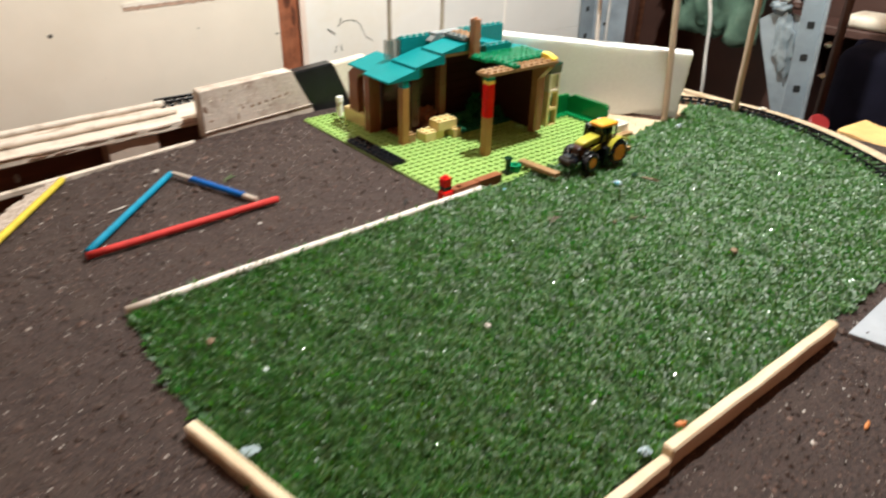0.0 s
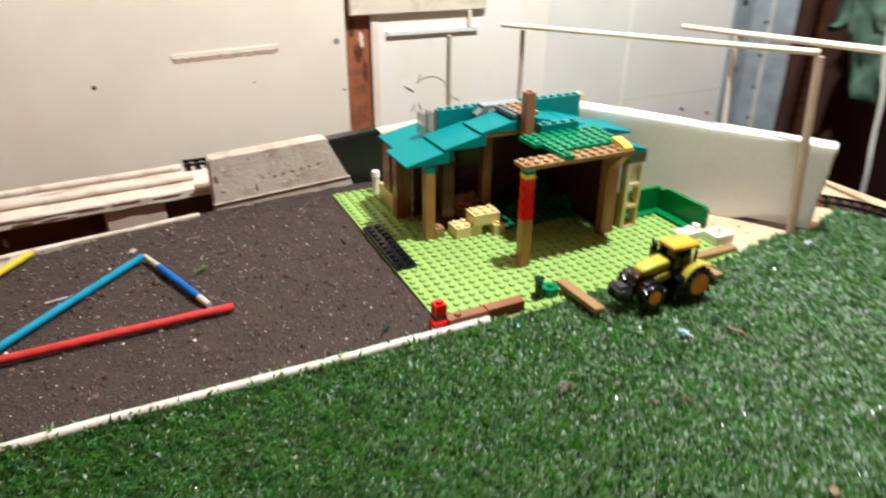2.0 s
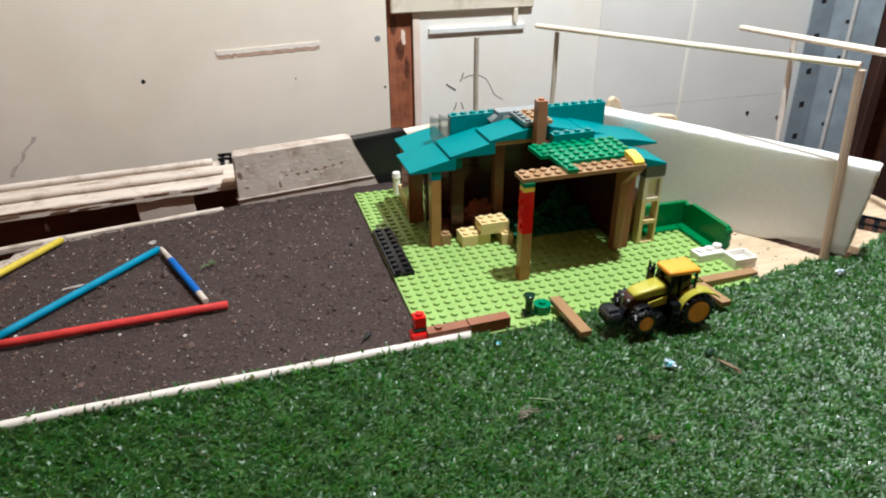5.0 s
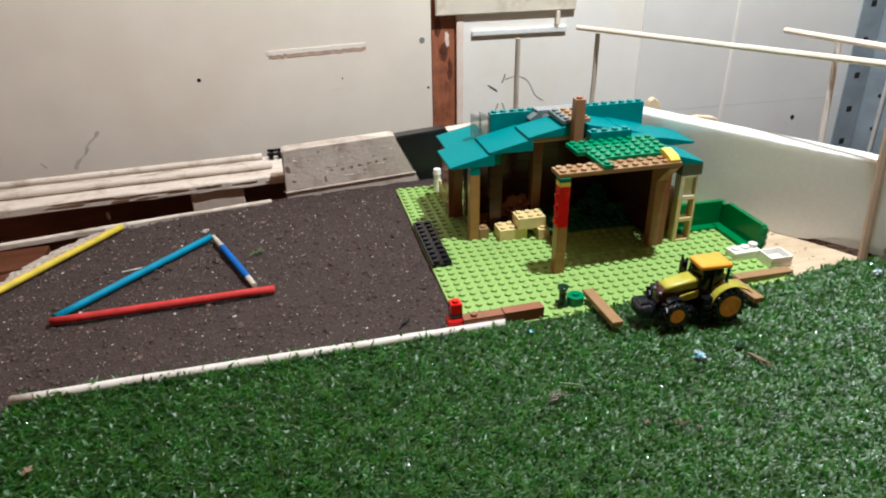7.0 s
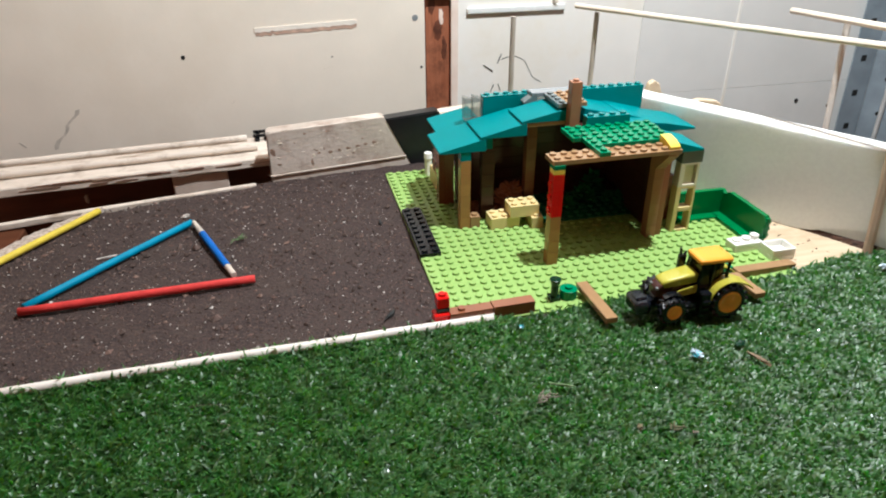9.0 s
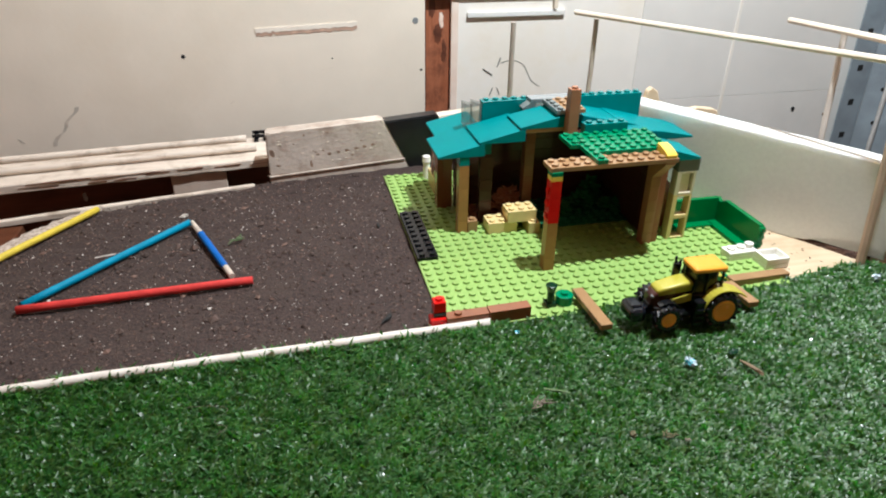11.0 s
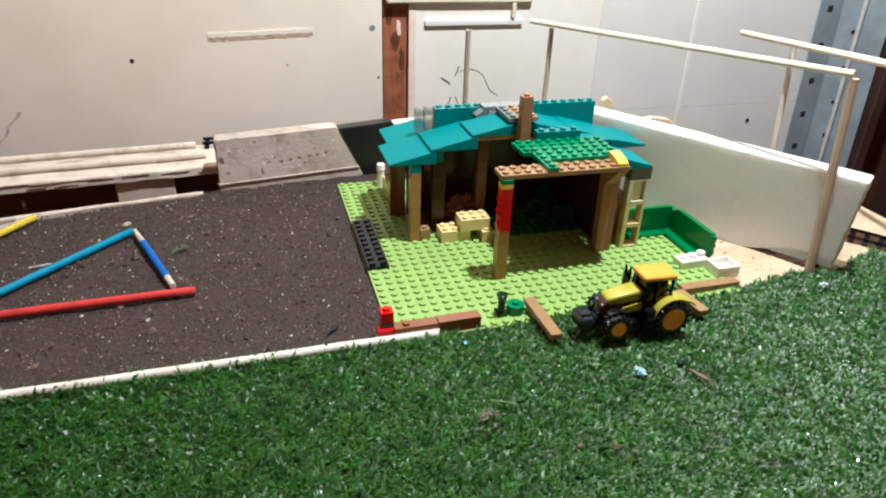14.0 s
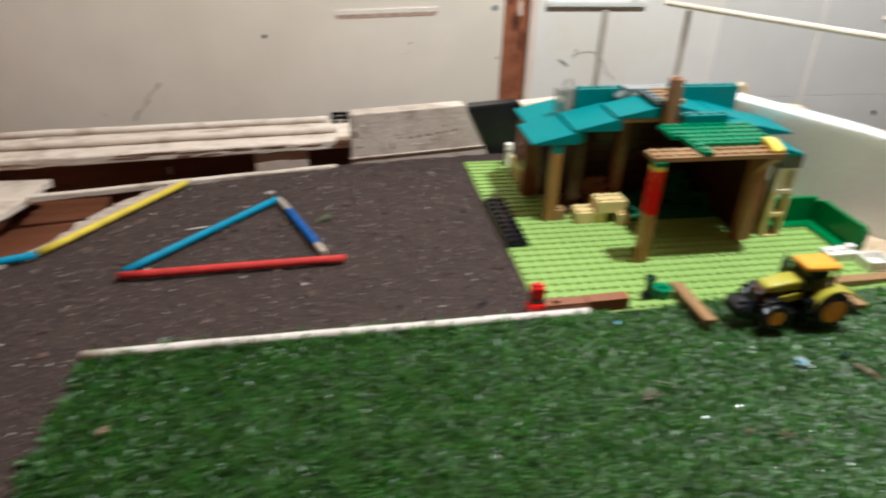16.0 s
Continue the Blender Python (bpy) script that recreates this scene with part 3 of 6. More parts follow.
def toy_house():
    h = thing("toy_house", "toy farmhouse of plastic bricks with teal sloped roof on the baseplate", "toy house", (15 * S, 16 * S, 0))
    # red and ochre porch column
    for k in range(4):
        brick(h, 10.88, 7, k * B, 1, 1, B, OCHRE, name="column_brick")
    for k in range(3):
        brick(h, 10.88, 7, 4 * B + k * B, 1, 1, B, RED, name="column_brick", label="red column brick")
        bm = bmesh.new()
        add_cyl(bm, (10.88 * S - 0.0012, 7.5 * S, 4.5 * B + k * B), (10.88 * S + 0.001, 7.5 * S, 4.5 * B + k * B), 0.0024, n=12)
        part("side_stud", bm, RED, h, "red side stud")
    brick(h, 10.88, 7, 21 * P, 1, 1, P, RED, name="column_plate", label="red plate")
    brick(h, 10.88, 7, 22 * P, 1, 1, P, YELLOW, name="column_plate", label="yellow plate")
    brick(h, 10.88, 7, 23 * P, 1, 1, P, GREEN, name="column_plate", label="green plate")
    # porch beam with studs
    brick(h, 10.80, 7.1, 24 * P, 4, 2, P, TAN_BROWN, True, "beam_plate", "brown studded plate")
    brick(h, 14.80, 7.1, 24 * P, 8, 2, P, TAN_BROWN, True, "beam_plate", "brown studded plate")
    # flat green porch roof
    brick(h, 15.02, 9.1, 25 * P, 8, 3, P, GREEN, True, "roof_plate", "green studded roof plate")
    brick(h, 14.2, 12.1, 25 * P, 9, 2, P, GREEN, True, "roof_plate", "green studded roof plate")
    brick(h, 14.2, 11.1, 25 * P, 1, 1, P, GREEN, True, "roof_plate", "green studded roof plate")
    # added dark plates stop light leaking through the roof; more plates on the floor
    brick(h, 9.6, 19.2, 0.0702, 13, 3, P, DARK_BROWN, False, "ceiling_plate", "dark brown plate added to shut out light")
    brick(h, 16.6, 14.1, 24 * P, 6.8, 5.2, P * 0.9, DARK_BROWN, False, "ceiling_plate", "dark brown plate added to shut out light")
    brick(h, 13.2, 15, 0.0, 10, 6.6, P * 0.6, DARK_GREEN, True, "floor_plate", "dark green floor plate")
    # brown plate laid over the lime floor in place of the porch's shade
    brick(h, 6.4, 18, 0.0, 6, 3.6, P * 0.6, BROWN, True, "floor_plate", "brown plate giving the porch floor its shade")
    brick(h, 15, 7.1, 25 * P, 1, 2, P, GREEN, True, "roof_plate", "green studded roof plate")
    bm = bmesh.new()
    add_prism(bm, [(0, 0), (2 * S, 0), (2 * S, 0.0064), (1.5 * S, 0.0062), (0.8 * S, 0.0050), (0.25 * S, 0.0034), (0, 0.0022)], "x", 0, 1.0 * S)
    bmesh.ops.bevel(bm, geom=bm.edges[:], offset=0.0003, segments=1, affect="EDGES")
    part("curved_slope", bm, YELLOW, h, "yellow curved slope").matrix_basis = Matrix.Translation((21.62 * S, 7.2 * S, 25 * P))
    # right porch pillar with its bracket
    for k in range(6):
        brick(h, 22.1, 9.8, k * B, 1, 1, B, PILLAR, name="pillar_brick")
    bm = bmesh.new()
    add_prism(bm, [(9.8 * S, 6 * B), (10.8 * S, 6 * B), (10.8 * S, 24 * P), (8.0 * S, 24 * P), (8.0 * S, 22.6 * P)], "x", 22.1 * S, 23.1 * S)
    part("bracket", bm, PILLAR, h)
    brick(h, 23.1, 10.1, 0, 0.8, 1, 24 * P, BROWN, name="pillar")
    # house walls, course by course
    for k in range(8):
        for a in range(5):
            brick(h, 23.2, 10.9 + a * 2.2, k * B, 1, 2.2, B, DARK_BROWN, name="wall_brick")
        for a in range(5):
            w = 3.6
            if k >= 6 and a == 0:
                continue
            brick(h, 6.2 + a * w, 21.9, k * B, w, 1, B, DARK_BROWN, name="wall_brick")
    for k in range(4):
        brick(h, 24.2, 13, k * B, 2.2, 1, B, BROWN, name="wall_brick")
    # lattice window frame on the right
    for k in range(3):
        lattice(h, 25.05, 10.3, k * 2 * B, k == 2)
    brick(h, 25.05, 10.3, 6 * B, 2.2, 2, B, MID_GREY, name="grey_brick", label="grey brick")
    # left front column
    for k in range(6):
        brick(h, 5.05, 15.8, k * B, 1, 1, B, OCHRE, name="column_brick")
    brick(h, 5.05, 15.8, 6 * B, 1, 1, RZ - 6 * B, TEAL, name="column_brick", label="teal column brick")
    brick(h, 6.1, 15.8, 0, 1, 1, B, TAN_BROWN, True, "column_foot", "brown foot brick")
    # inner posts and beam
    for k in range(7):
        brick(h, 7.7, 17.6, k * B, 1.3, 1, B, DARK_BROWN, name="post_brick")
        brick(h, 12.3, 17.6, k * B, 1, 1, B, SHADED_BROWN, name="post_brick")
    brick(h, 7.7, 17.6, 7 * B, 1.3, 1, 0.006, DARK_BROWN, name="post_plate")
    brick(h, 12.3, 17.6, 7 * B, 1, 1, 0.0128, SHADED_BROWN, name="post_plate")
    brick(h, 11, 15.8, RZ + 5 * P, 5.2, 3, P, TAN_BROWN, name="beam_plate", label="brown beam plate")
    # arched left wall
    arch_wall(h)
    # left roof, stepping up
    slope(h, 2.95, 15.75, RZ, 4.6, 5.5, B, TEAL_SLOPE)
    slope(h, 3.95, 21.3, RZ, 4.6, 5.0, B, TEAL_SLOPE)
    slope(h, 6.95, 15.75, RZ + B, 4.6, 5.2, B, TEAL_SLOPE)
    slope(h, 10.95, 15.75, RZ + 2 * B, 5.0, 4.2, B, TEAL_SLOPE)
    brick(h, 7.6, 16.2, RZ, 0.7, 4.6, B, TEAL, name="roof_brick", label="teal brick")
    # ridges
    brick(h, 8.7, 21.2, 0.0750, 5, 1, 0.0190, TEAL, True, "ridge_brick", "teal ridge brick with studs")
    brick(h, 17.9, 20.6, 0.0735, 8, 1, 0.0221, TEAL, True, "ridge_brick", "teal ridge brick with studs")
    brick(h, 13.0, 20.2, 0.0800, 5.4, 1.6, B, TEAL, False, "ridge_brick", "teal ridge brick")
    slope(h, 12.6, 20.0, 0.0880, 1.4, 1.1, 0.0078, DARK_GREY, name="grey_slope", label="dark grey slope")
    brick(h, 13.4, 20.0, 0.0934, 4.6, 1.5, P, GREY, False, "ridge_tile", "pale grey smooth tile")
    brick(h, 14.55, 15.85, 0.0935, 1, 4, P, DARK_GREY, True, "ridge_plate", "dark grey plate with studs")
    brick(h, 15.55, 15.95, 0.0935, 2, 4, P, TAN_BROWN, True, "ridge_plate", "brown plate with studs")
    brick(h, 15.32, 14.7, 24 * P, 1, 1, 0.1150 - 24 * P, PILLAR, True, "chimney", "brown chimney column with a stud")
    # right roof
    slope(h, 17.0, 16.2, 0.0815, 5.0, 4.6, B, TEAL_SLOPE, "right")
    slope(h, 21.4, 15.75, RZ + 0.0105, 4.2, 5.2, B, TEAL_SLOPE, "right")
    slope(h, 25.4, 15.75, RZ + 0.0030, 4.2, 5.0, 0.0080, TEAL_SLOPE, "right")
    slope(h, 17.5, 14.2, 0.0775, 8.0, 2.6, 0.0085, TEAL_SLOPE, "right")
    brick(h, 16.7, 13.9, 0.0800, 4.4, 1, 0.0098, TEAL, True, "roof_brick", "teal brick with studs")
    slope(h, 23.05, 10.2, 7 * B, 4.1, 4.2, 0.0105, TEAL_SLOPE, "right")
    # clear bricks that carry on the left ridge
    for i, top in ((6.78, 0.0188), (7.72, 0.0194)):
        bm = bmesh.new()
        add_prism(bm, [(0, 0), (0.93 * S, 0), (0.93 * S, top - 0.0022), (0.22 * S, top - 0.0006), (0, top)], "y", 0, 1.0 * S)
        bmesh.ops.bevel(bm, geom=bm.edges[:], offset=0.0003, segments=1, affect="EDGES")
        part("clear_brick", bm, CLEAR, h, "clear colourless brick").matrix_basis = Matrix.Translation((i * S, 21.2 * S, 0.0750))
    return h


def lattice(h, i, j, z, filled=False):
    bm = bmesh.new()
    w, d, t = 2 * S, 1 * S, 0.0016
    hh = 2 * B
    add_box(bm, (0, 0, 0), (t * 2.3, d, hh), 0.0002)
    add_box(bm, (w - t * 1.2, 0, 0), (w, d, hh), 0.0002)
    for q in (0.0,):
        add_box(bm, (t * 2.3, 0, q * hh), (w - t * 1.2, d * 0.9, q * hh + t * 1.1), 0.0002)
    add_box(bm, (t * 2.3, 0, hh - t), (w - t * 1.2, d * 0.9, hh - 0.0001), 0.0002)
    if filled:
        add_box(bm, (t * 2.3, d * 0.25, t * 1.1), (w - t * 1.2 - 0.0018, d * 0.55, hh - t), 0.0002)
    part("lattice_frame", bm, LIT_TAN if filled else TAN, h, "tan window panel in a lit tone" if filled else "tan lattice window frame").matrix_basis = Matrix.Translation((i * S, j * S, z))


def arch_wall(h):
    """Two uprights joined by a flat arch, standing on a low sill wall."""
    bm = bmesh.new()
    x0, x1 = 4.9 * S, 5.9 * S
    top = RZ
    jl, jr = 21.9 * S, 27.8 * S
    il, ir = 22.6 * S, 25.7 * S
    cy, r = (il + ir) / 2, (ir - il) / 2
    arc = [(cy + r * math.cos(a), top - 0.017 + 0.011 * math.sin(a)) for a in [math.pi * k / 14 for k in range(15)]]
    prof = [(jr, 0), (jr, 0.054), (26.5 * S, top - 0.003), (25.9 * S, top), (jl, top), (jl, 0), (il, 0)] + list(reversed(arc)) + [(ir, 0)]
    add_prism(bm, prof, "x", x0, x1)
    part("arched_wall", bm, BROWN, h, "brown arched wall")
    brick(h, 4.8, 22.7, 0, 0.97, 6.5, 0.0142, TAN, False, "low_wall", "tan low wall")
    brick(h, 4.3, 22.0, 0, 0.9, 1.2, RZ - 0.0004, BROWN, False, "post", "brown post")


toy_house()


def leaf_bush(name, at, radius, height, mat, label, layers, count=6, slim=0.36, rise=(0.05, 0.30)):
    """Stacked whorls of tongue-shaped plastic leaves on a short stem."""
    t = thing(name, label, "toy bush", at, "leafy toy bushes")
    bm = bmesh.new()
    add_cyl(bm, at, Vector(at) + Vector((0, 0, height * 0.9)), 0.0016, n=8)
    part("stem", bm, mat, t)
    rng = random.Random(int(at[0] * 9000))
    for k in range(layers):
        u = k / max(1, layers - 1)
        r = radius * (1.0 - 0.55 * u * u)
        z = at[2] + 0.0012 + (height - 0.0015) * u
        bm = bmesh.new()
        for q in range(count):
            a = 2 * math.pi * (q + 0.5 * (k % 2)) / count + rng.uniform(-0.2, 0.2)
            w, h, lift = r * slim, 0.0016 * slim / 0.36, r * rng.uniform(*rise)
            drop = rng.uniform(-0.6, 0.3) * height / layers
            rows = []
            for f, g in ((0.08, 0.7), (0.45, 1.0), (0.72, 0.95), (0.90, 0.62), (1.0, 0.15)):
                c = Vector((at[0] + r * f * math.cos(a), at[1] + r * f * math.sin(a), z + drop + lift * f))
                side = Vector((-math.sin(a), math.cos(a), 0)) * w * g
                rows.append([bm.verts.new(v) for v in (c - side, c + Vector((0, 0, h)), c + side, c - Vector((0, 0, h * 0.6)))])
            for r0, r1 in zip(rows, rows[1:]):
                for e in range(4):
                    bm.faces.new((r0[e], r0[(e + 1) % 4], r1[(e + 1) % 4], r1[e]))
            bm.faces.new(rows[0])
            bm.faces.new(list(reversed(rows[-1])))
        bmesh.ops.recalc_face_normals(bm, faces=bm.faces[:])
        part("leaf_whorl", bm, mat, t)
    return t


def small_things():
    # 2 x 10 black plate on the baseplate's edge
    t = brick(None, 0, 11, 0.0, 2, 10, P, BLACK, True, "black_plate")
    tagged(t, "black studded toy plate pressed on the baseplate's edge", "toy plate")
    # stacked tan bricks
    t = thing("tan_brick_pile", "pile of tan toy bricks with studs on the baseplate", "toy bricks", (10 * S, 15 * S, 0))
    brick(t, 8.0, 14.9, 0, 3, 2, B, TAN, True)
    brick(t, 9.9, 14.7, B, 3, 2, B, TAN, True)
    brick(t, 12.0, 14.2, 0, 1.2, 2, B, TAN, True)
    # leafy plastic plants inside the house
    leaf_bush("toy_bush", (0.0915, 0.1540, 0.0012), 0.0150, 0.0195, LEAF_BROWN, "reddish brown leafy plastic toy bush in the house", 11, 11, 0.20, (-0.15, 0.65))
    leaf_bush("toy_bush", (0.1560, 0.1500, 0.0022), 0.0125, 0.0130, LEAF_GREEN, "dark green leafy plastic toy bush in the shaded porch", 5)
    leaf_bush("toy_bush", (0.1790, 0.1400, 0.0022), 0.0115, 0.0095, LEAF_GREEN, "dark green leafy plastic toy bush in the shaded porch", 4)
    leaf_bush("toy_bush", (0.1345, 0.1420, 0.0022), 0.0105, 0.0085, LEAF_GREEN, "dark green leafy plastic toy bush in the shaded porch", 4)
    leaf_bush("toy_bush", (0.1700, 0.1640, 0.0022), 0.0120, 0.0190, LEAF_GREEN, "dark green leafy plastic toy bush in the shaded porch", 5)
    # red stack at the corner
    t = thing("red_hydrant", "small red toy brick stack with a dark green band", "toy bricks", (-0.002, 0.004, -0.002))
    bm = bmesh.new()
    add_box(bm, (-0.0085, 0.002, -0.002), (0.0025, 0.0105, 0.0068), 0.0006)
    part("base", bm, RED, t)
    brick(t, -0.75, 0.55, 0.0068, 1, 1, P, POST_GREEN, name="band", label="dark green band")
    bm = bmesh.new()
    add_box(bm, (-0.0060, 0.0044, 0.0100), (0.0020, 0.0124, 0.0178), 0.0006)
    stud_ring(bm, -0.0020, 0.0084, 0.0177)
    part("cap", bm, RED, t)
    # brown kerb bricks along the plate's front edge
    t = thing("brown_edge_bricks", "brown smooth toy bricks in line along the plate's front edge", "toy bricks", (0.03, 0.002, 0))
    ob = brick(t, 0.22, -0.02, 0.0, 3.5, 1, P * 2.5, BROWN, False, "edge_brick", turn=2.0)
    ob = brick(t, 3.75, 0.05, 0.0, 3.5, 1, P * 2.7, BROWN, False, "edge_brick", turn=2.0)
    bm = bmesh.new()
    stud_ring(bm, 1.2 * S, 0.55 * S, P * 2.5)
    part("stud", bm, BROWN, t)
    # green post with a black cap and its leaning plank
    t = thing("green_gate_post", "green round toy brick beside a blackish green post", "toy post", (10.4 * S, 1.6 * S, 0))
    bm = bmesh.new()
    add_cyl(bm, (9.45 * S, 1.6 * S, 0), (9.45 * S, 1.6 * S, 0.0112), 0.0025, n=12)
    add_cyl(bm, (9.45 * S, 1.6 * S, 0.0112), (9.45 * S, 1.6 * S, 0.0160), 0.0026, 0.0040, n=14, bevel=0.0004)
    add_box(bm, (9.0 * S, 1.2 * S, 0), (9.9 * S, 2.1 * S, 0.003), 0.0004)
    part("post", bm, POST_GREEN, t)
    bm = bmesh.new()
    add_cyl(bm, (10.75 * S, 1.75 * S, 0.0), (10.75 * S, 1.75 * S, 0.0066), 0.0060, n=18, bevel=0.0003)
    stud_ring(bm, 10.75 * S, 1.75 * S, 0.0065)
    part("round_brick", bm, GREEN, t, "green round brick")
    plank("brown_plank", (0.0965, 0.0170, 0.0062), (0.0965, -0.0295, 0.0080), 0.0078, 0.0042, "brown toy plank leaning from the post into the grass")
    plank("brown_plank", (0.2025, 0.0040, 0.0060), (0.2030, -0.0255, 0.0075), 0.0078, 0.0042, "brown toy plank beside the tractor in the grass")
    plank("brown_plank", (0.2090, 0.0100, 0.0030), (0.2590, 0.0145, 0.0004), 0.0080, 0.0062, "brown toy plank along the baseplate's front edge")
    bm = bmesh.new()
    add_box(bm, (0.2035, 0.0115, 0.0), (0.2085, 0.0185, 0.0075), 0.0006)
    stud_ring(bm, 0.2060, 0.0150, 0.0074, 0.0020)
    tagged(part("green_brick", bm, GREEN), "small green toy brick behind the tractor", "toy brick")


def plank(name, a, b, w, t, label):
    a, b = Vector(a), Vector(b)
    d = b - a
    bm = bmesh.new()
    add_box(bm, (-d.length / 2, -w / 2, -t / 2), (d.length / 2, w / 2, t / 2), 0.0004)
    m = Matrix.Translation((a + b) / 2) @ d.to_track_quat("X", "Z").to_matrix().to_4x4()
    bmesh.ops.transform(bm, matrix=m, verts=bm.verts[:])
    return tagged(part(name, bm, TAN_BROWN), label, "toy plank")


small_things()


def toy_fence():
    t = thing("toy_fence", "dark green plastic toy fence panels standing on the baseplate's corner", "toy fence", (0.25, 0.09, 0))
    bm = bmesh.new()
    add_box(bm, (26.2 * S, 12.6 * S, 0), (32.0 * S, 13.1 * S, 0.0235), 0.0005)
    part("panel", bm, FENCE_GREEN, t)
    bm = bmesh.new()
    add_prism(bm, [(13.2 * S, 0), (13.2 * S, 0.0225), (12.75 * S, 0.0208), (12.3 * S, 0.0206), (11.7 * S, 0.0240), (6.0 * S, 0.0238), (6.0 * S, 0)], "x", 32.0 * S, 32.5 * S)
    bmesh.ops.bevel(bm, geom=bm.edges[:], offset=0.0004, segments=1, affect="EDGES")
    part("panel", bm, FENCE_GREEN, t)
    brick(t, 26.2, 11.6, 0, 5.0, 1, P, FENCE_GREEN, False, "base_strip")
    brick(t, 31.0, 6.8, 0, 1, 6, P, FENCE_GREEN, False, "base_strip")
    bm = bmesh.new()
    add_cyl(bm, (32.2 * S, 5.9 * S, 0.006), (32.2 * S, 5.9 * S, 0.0225), 0.0024, n=10)
    for q in range(3):
        add_cyl(bm, (32.2 * S - 0.0026, 5.9 * S, 0.0085 + 0.0055 * q), (32.2 * S + 0.0026, 5.9 * S, 0.0085 + 0.0055 * q), 0.0020, n=10, bevel=0.0003)
    part("end_post", bm, FENCE_GREEN, t)
    for k, (i, j, w, d, rot) in enumerate(((28.7, 5.0, 3.0, 1.5, 2), (31.1, 2.9, 2.4, 2.0, 0))):
        bm = bmesh.new()
        W, D, H = w * S, d * S, B * 0.75
        e = 0.0013
        add_box(bm, (0, 0, 0), (W, D, H * 0.45), 0.0003)
        if k == 0:
            add_box(bm, (0, 0, H * 0.44), (W, D, H * 0.92), 0.0008, segs=2)
            for q, top in ((0.20, 0.0012), (0.55, 0.0016), (0.84, 0.0030)):
                add_cyl(bm, (W * q, D * 0.55, H * 0.8), (W * q, D * 0.55, H + top), 0.0034, n=14, bevel=0.0006)
        else:
            add_box(bm, (0, 0, H * 0.45), (W, e, H + 0.0012), 0.0005)
            add_box(bm, (0, D - e, H * 0.45), (W, D, H + 0.0012), 0.0005)
            add_box(bm, (0, e, H * 0.45), (e, D - e, H + 0.0012), 0.0003)
            add_box(bm, (W - e, e, H * 0.45), (W, D - e, H + 0.0012), 0.0003)
        ob = tagged(part("white_brick", bm, WHITE), "white hollow toy brick on the baseplate's corner", "toy brick", "white bricks at the corner")
        ob.matrix_basis = Matrix.Translation((i * S, j * S, 0)) @ ROT(radians(rot), 4, "Z")
    bm = bmesh.new()
    add_cyl(bm, (4.9 * S, 30.4 * S, 0), (4.9 * S, 30.4 * S, 0.017), 0.0034, n=12, bevel=0.0004)
    add_cyl(bm, (4.9 * S, 30.4 * S, 0.0165), (4.9 * S, 30.4 * S, 0.0225), 0.0042, 0.0036, n=12, bevel=0.0006)
    tagged(part("white_post", bm, WHITE), "small white round toy post on the baseplate", "toy post")


toy_fence()


# ---- toy tractor ----
def lathe_y(bm, at, profile, n=32):
    """profile: pairs of (radius, y); turned round the y axis through at."""
    x, y, z = at
    rings = [[bm.verts.new((x + r * math.cos(a), y + h, z + r * math.sin(a))) for a in [2 * math.pi * k / n for k in range(n)]] for r, h in profile]
    for q0, q1 in zip(rings, rings[1:]):
        for k in range(n):
            bm.faces.new((q0[k], q0[(k + 1) % n], q1[(k + 1) % n], q1[k])).smooth = True
    bm.faces.new(rings[0])
    bm.faces.new(list(reversed(rings[-1])))
    bmesh.ops.recalc_face_normals(bm, faces=bm.faces[:])


def tyre(parent, at, radius, width, rim_r, lugs=16):
    x, y, z = at
    h = width / 2
    bm = bmesh.new()
    R = radius * 0.90
    lathe_y(bm, at, [(rim_r, -h * 0.86), (rim_r * 1.12, -h), (R * 0.86, -h), (R * 0.97, -h * 0.82), (R, -h * 0.5), (R, h * 0.5), (R * 0.97, h * 0.82), (R * 0.86, h), (rim_r * 1.12, h), (rim_r, h * 0.86)])
    for k in range(lugs):
        a = 2 * math.pi * k / lugs
        for side in (-1, 1):
            m = Matrix.Translation((x, y, z)) @ ROT(a + side * math.pi / lugs / 2, 4, "Y") @ Matrix.Translation((0, side * width * 0.27, R)) @ ROT(side * 0.55, 4, "Z")
            add_box(bm, (-radius * 0.070, -width * 0.26, -radius * 0.06), (radius * 0.070, width * 0.26, radius * 0.10), radius * 0.02, m)
    w = part("wheel", bm, RUBBER, parent, "black ribbed tyre")
    for side in (-1, 1):
        bm = bmesh.new()
        prof = [(rim_r * 1.03, h * 0.80), (rim_r * 1.03, h * 0.96), (rim_r * 0.94, h * 1.06), (rim_r * 0.86, h * 1.04), (rim_r * 0.80, h * 0.98), (rim_r * 0.34, h * 0.94), (rim_r * 0.28, h * 1.00), (rim_r * 0.08, h * 1.01)]
        lathe_y(bm, at, [(r, side * q) for r, q in prof], 24)
        rim = part("rim", bm, WHEEL_ORANGE, None, "orange wheel rim")
        rim.parent = w
    return w


def loft(bm, rows):
    """rows: closed rings of equal length, joined in order and capped."""
    rings = [[bm.verts.new(p) for p in ring] for ring in rows]
    for q0, q1 in zip(rings, rings[1:]):
        for k in range(len(q0)):
            bm.faces.new((q0[k], q0[(k + 1) % len(q0)], q1[(k + 1) % len(q0)], q1[k])).smooth = True
    bm.faces.new(rings[0])
    bm.faces.new(list(reversed(rings[-1])))
    bmesh.ops.recalc_face_normals(bm, faces=bm.faces[:])


